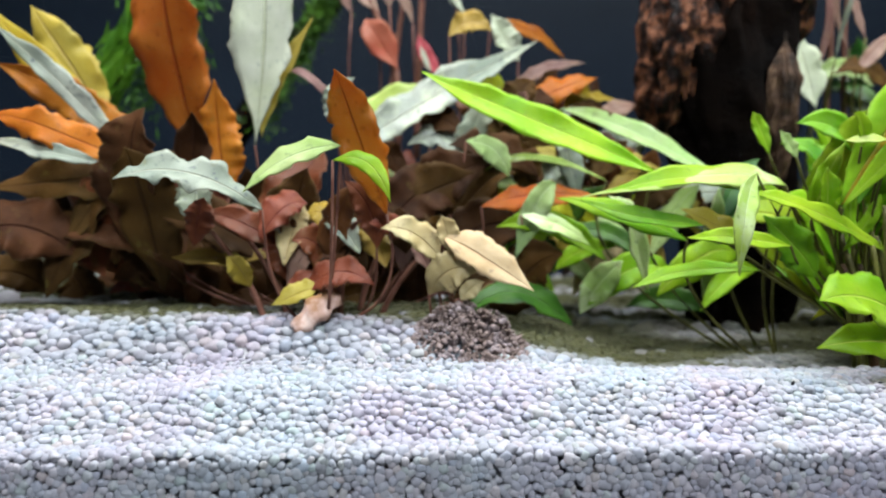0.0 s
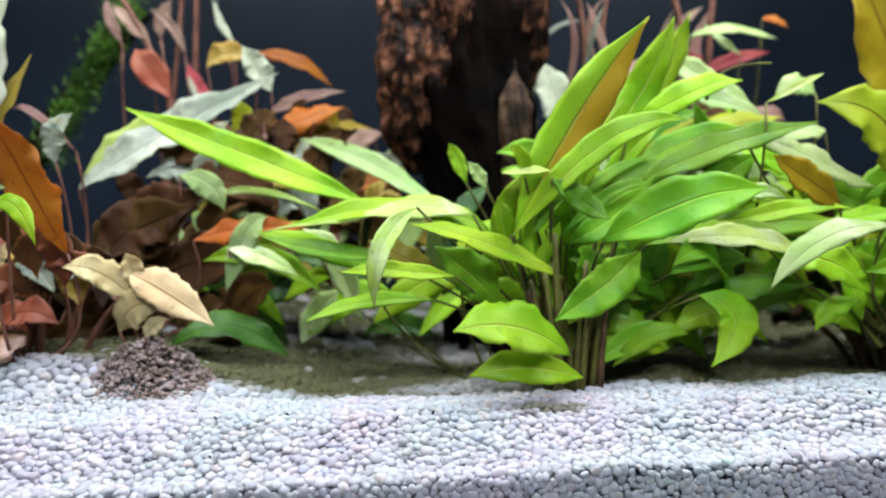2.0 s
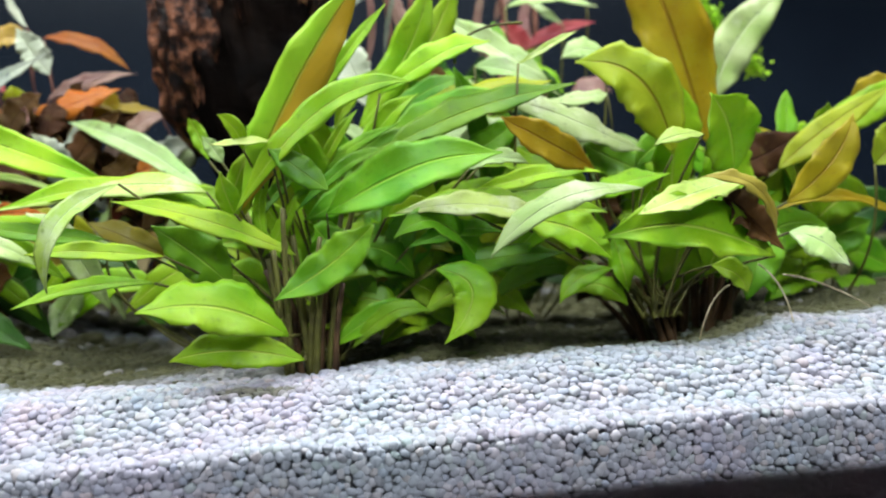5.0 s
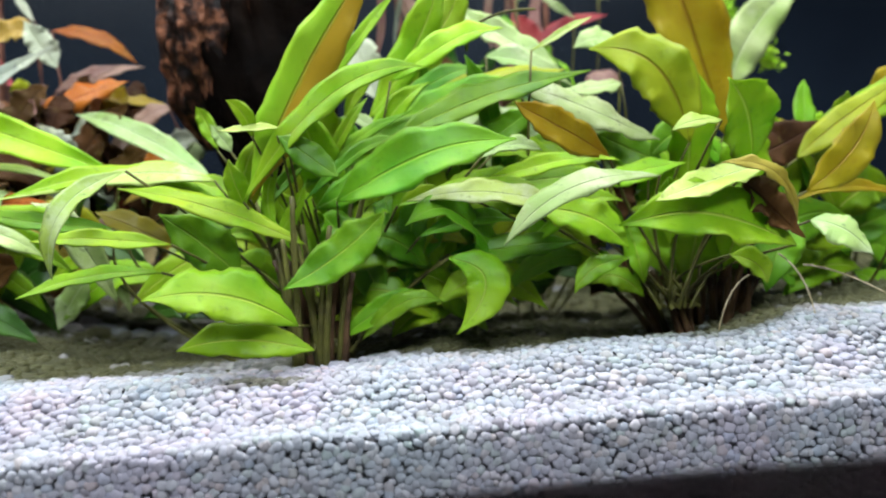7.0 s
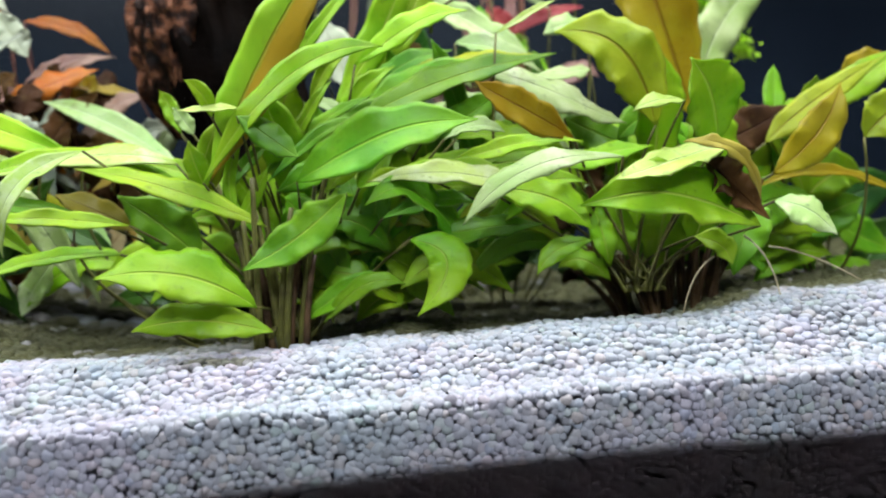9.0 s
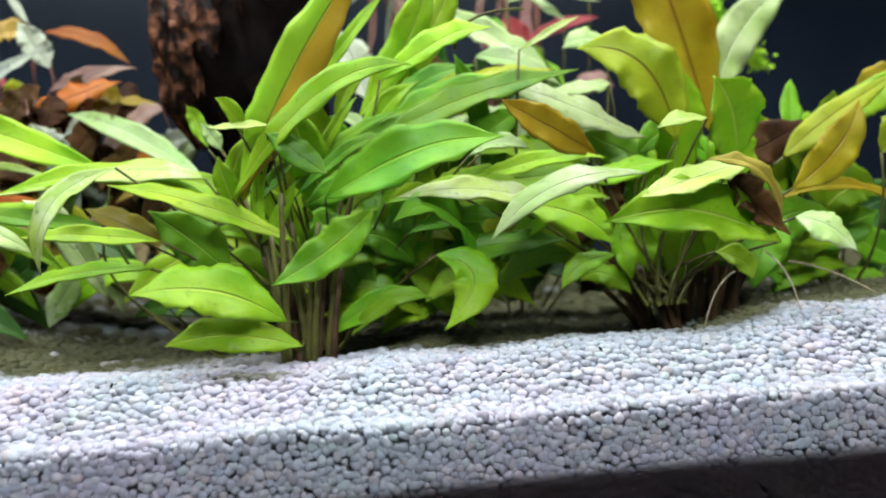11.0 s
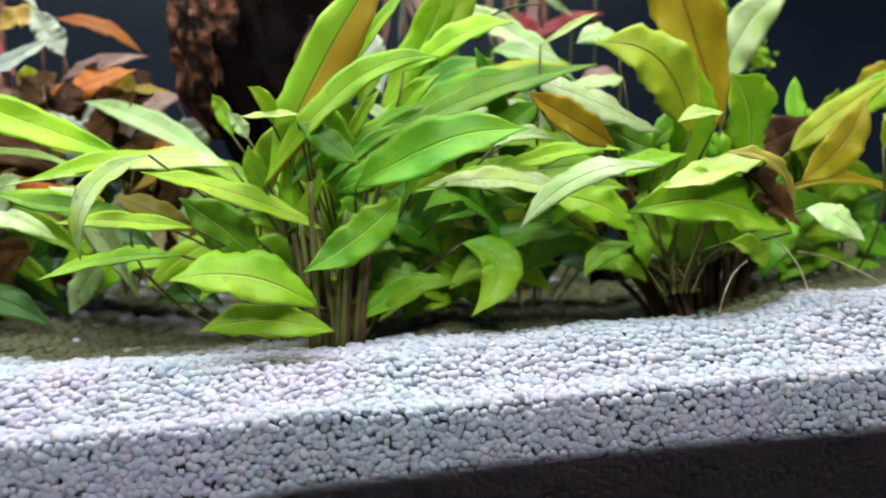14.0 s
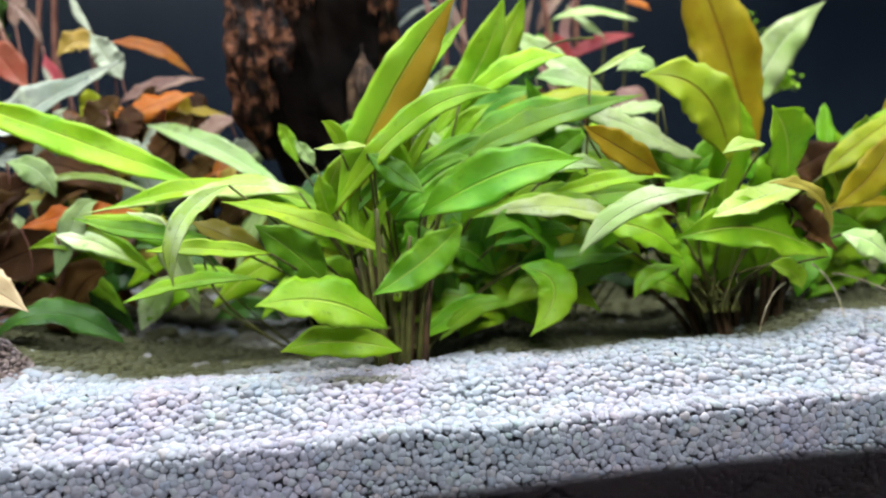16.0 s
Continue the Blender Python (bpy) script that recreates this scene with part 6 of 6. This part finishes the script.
def bundle_of_stems(owner, count, centre, spread, height, material, seed, thick=1.0):
    rnd = random.Random(seed)
    for _ in range(count):
        x, y = centre[0] + rnd.uniform(-1, 1) * spread, centre[1] + rnd.uniform(-1, 1) * 0.008
        z = ground_height(x, y) - 0.002
        dx = (x - centre[0]) * 1.1 + rnd.uniform(-0.006, 0.006)
        h = height * rnd.uniform(0.7, 1.2)
        stalk(owner, (x, y, z), (x + dx * 0.35, y + 0.001, z + h * 0.5), (x + dx, y + 0.004, z + h), 0.0012 * thick, 0.0008 * thick, material)


bundle_of_stems(plant_a, 14, (0.153, 0.216), 0.010, 0.050, STEM, 21)
bundle_of_stems(plant_a, 8, (0.155, 0.214), 0.008, 0.034, SHEATH, 24)
bundle_of_stems(plant_b, 30, (0.277, 0.226), 0.014, 0.028, SHEATH, 22, 1.1)
bundle_of_stems(plant_b, 6, (0.278, 0.226), 0.015, 0.032, STEM, 25)
bundle_of_stems(plant_d, 10, (-0.030, 0.238), 0.020, 0.034, REDSTEM, 23)

# ---- roots, wood chip, moss, mulm ----


def root_hair(points, r):
    p = [Vector(q) for q in points]
    bm = tube_bm(curve_points(*p, 10), r, r * 0.6, 5)
    o = p[0].copy()
    bmesh.ops.translate(bm, verts=bm.verts[:], vec=-o)
    ob = part("root", bm, ROOTMAT, plant_b, "thin pale root")
    ob.location = o - plant_b.location


root_hair(((0.293, 0.205, 0.044), (0.299, 0.203, 0.036), (0.301, 0.200, 0.024)), 0.00032)
root_hair(((0.284, 0.206, 0.038), (0.2765, 0.204, 0.032), (0.2715, 0.203, 0.019)), 0.00028)
root_hair(((0.302, 0.207, 0.040), (0.315, 0.206, 0.036), (0.330, 0.206, 0.028)), 0.0003)


def wood_chip():
    """A pale gnawed lump with a bent lower end."""
    bm = bmesh.new()
    pts = curve_points((-0.0362, 0.217, 0.0320), (-0.0300, 0.219, 0.0375), (-0.0240, 0.222, 0.0425), 14)
    rings = []
    for k, p in enumerate(pts):
        s = k / 14
        r = 0.0009 + 0.0036 * math.sin(math.pi * (0.12 + 0.8 * s)) * (0.55 + 0.5 * s)
        rings.append([bm.verts.new(p + Vector((math.cos(a) * r * 0.9, math.sin(a) * r * 0.7, -math.cos(a) * r * 0.55 + math.sin(a) * r * 0.6)) * (1 + 0.75 * noise.noise((p.x * 300 + math.cos(a), p.z * 180, math.sin(a) * 1.3)))) for a in (2 * math.pi * j / 14 for j in range(14))])
    for a, b in zip(rings, rings[1:]):
        for j in range(14):
            bm.faces.new((a[j], a[(j + 1) % 14], b[(j + 1) % 14], b[j]))
    bm.faces.new(rings[0][::-1])
    bm.faces.new(rings[-1])
    bmesh.ops.recalc_face_normals(bm, faces=bm.faces[:])
    tagged(part("wood_chip", bm, SHELL), "pale pinkish lump of bleached wood on the gravel", "wood chip")


wood_chip()


def moss(name, label, line, radius, count, look_of, seed, size, slim=0.3, comb=0.0):
    """A tuft of tiny leaves along a line; comb lays them along it."""
    rnd = random.Random(seed)
    a, b, c = (Vector(p) for p in line)
    bm = bmesh.new()
    uvl = bm.loops.layers.uv.new("uv")
    pts = curve_points(a, b, c, 40)
    for _ in range(count):
        k = rnd.randrange(40)
        p = pts[k] + Vector([rnd.gauss(0, radius) for _ in range(3)])
        d = (Vector([rnd.uniform(-1, 1) for _ in range(3)]).normalized() + (pts[k + 1] - pts[k]).normalized() * comb).normalized()
        e = d.orthogonal().normalized() * size * slim
        ln = size * rnd.uniform(0.6, 1.3)
        vs = [bm.verts.new(q) for q in (p, p + d * ln * 0.5 + e, p + d * ln, p + d * ln * 0.5 - e)]
        f = bm.faces.new(vs)
        for lp, uv in zip(f.loops, ((0.5, 0), (1, 0.5), (0.5, 1), (0, 0.5))):
            lp[uvl].uv = uv
    tagged(part(name, bm, LEAF[look_of]), label, "moss", kind="stuff")


moss("moss_sprig", "bright green moss sprig in front of the back pane", ((0.3206, 0.300, 0.152), (0.334, 0.300, 0.138), (0.351, 0.300, 0.118)), 0.0022, 700, "lime", 31, 0.0030)
moss("hanging_moss", "dark green feathery moss hanging at the back", ((-0.150, 0.340, 0.205), (-0.115, 0.340, 0.170), (-0.135, 0.340, 0.120)), 0.007, 1500, "moss", 32, 0.0070, 0.10, 0.8)
moss("stick_moss", "green algae tufts along the leaning stick", ((-0.082, 0.366, 0.112), (-0.058, 0.368, 0.155), (-0.036, 0.370, 0.192)), 0.0040, 1400, "moss", 33, 0.0050, 0.12, 0.6)
moss("moss_strand", "slanting strand of green moss", ((-0.150, 0.330, 0.112), (-0.137, 0.330, 0.138), (-0.122, 0.330, 0.162)), 0.0034, 700, "strand", 34, 0.0120, 0.07, 2.5)


def mulm_heap():
    """A crumbly brownish heap of settled debris on the bed."""
    rnd = random.Random(5)
    bm = bmesh.new()
    cx, cy = 0.018, 0.216
    for _ in range(1700):
        a, q = rnd.uniform(0, 6.283), rnd.random() ** 0.6
        x, y = cx + math.cos(a) * q * 0.020, cy + math.sin(a) * q * 0.012
        z = ground_height(x, y) + (1 - q * q) * 0.011 * rnd.uniform(0.2, 1.0) * (1 + 0.5 * noise.noise((x * 150, y * 150, 1)))
        s = rnd.uniform(0.0004, 0.0011)
        bmesh.ops.create_icosphere(bm, subdivisions=1, radius=s, matrix=pose(x, y, z, rnd.uniform(0, 360), rnd.uniform(0, 360)) @ Matrix.Diagonal((1, rnd.uniform(0.6, 1.2), rnd.uniform(0.5, 1), 1)))
    tagged(part("debris_heap", bm, MULM), "crumbly brown-grey heap of plant debris on gravel", "debris", kind="stuff")


mulm_heap()


def dark_flecks():
    """Tiny dark crumbs among the pale grains."""
    rnd = random.Random(41)
    bm = bmesh.new()
    for k in range(26):
        x, y = rnd.uniform(0.0, 0.30), rnd.uniform(0.163, 0.196)
        bmesh.ops.create_icosphere(bm, subdivisions=1, radius=rnd.uniform(0.00035, 0.0006), matrix=pose(x, y, ground_height(x, y) + 0.0012, rnd.uniform(0, 360), rnd.uniform(0, 360)) @ Matrix.Diagonal((1.5, 0.8, 0.7, 1)))
    tagged(part("dark_crumbs", bm, BLACK), "tiny dark crumbs scattered on the pale gravel", "debris", kind="stuff")


dark_flecks()
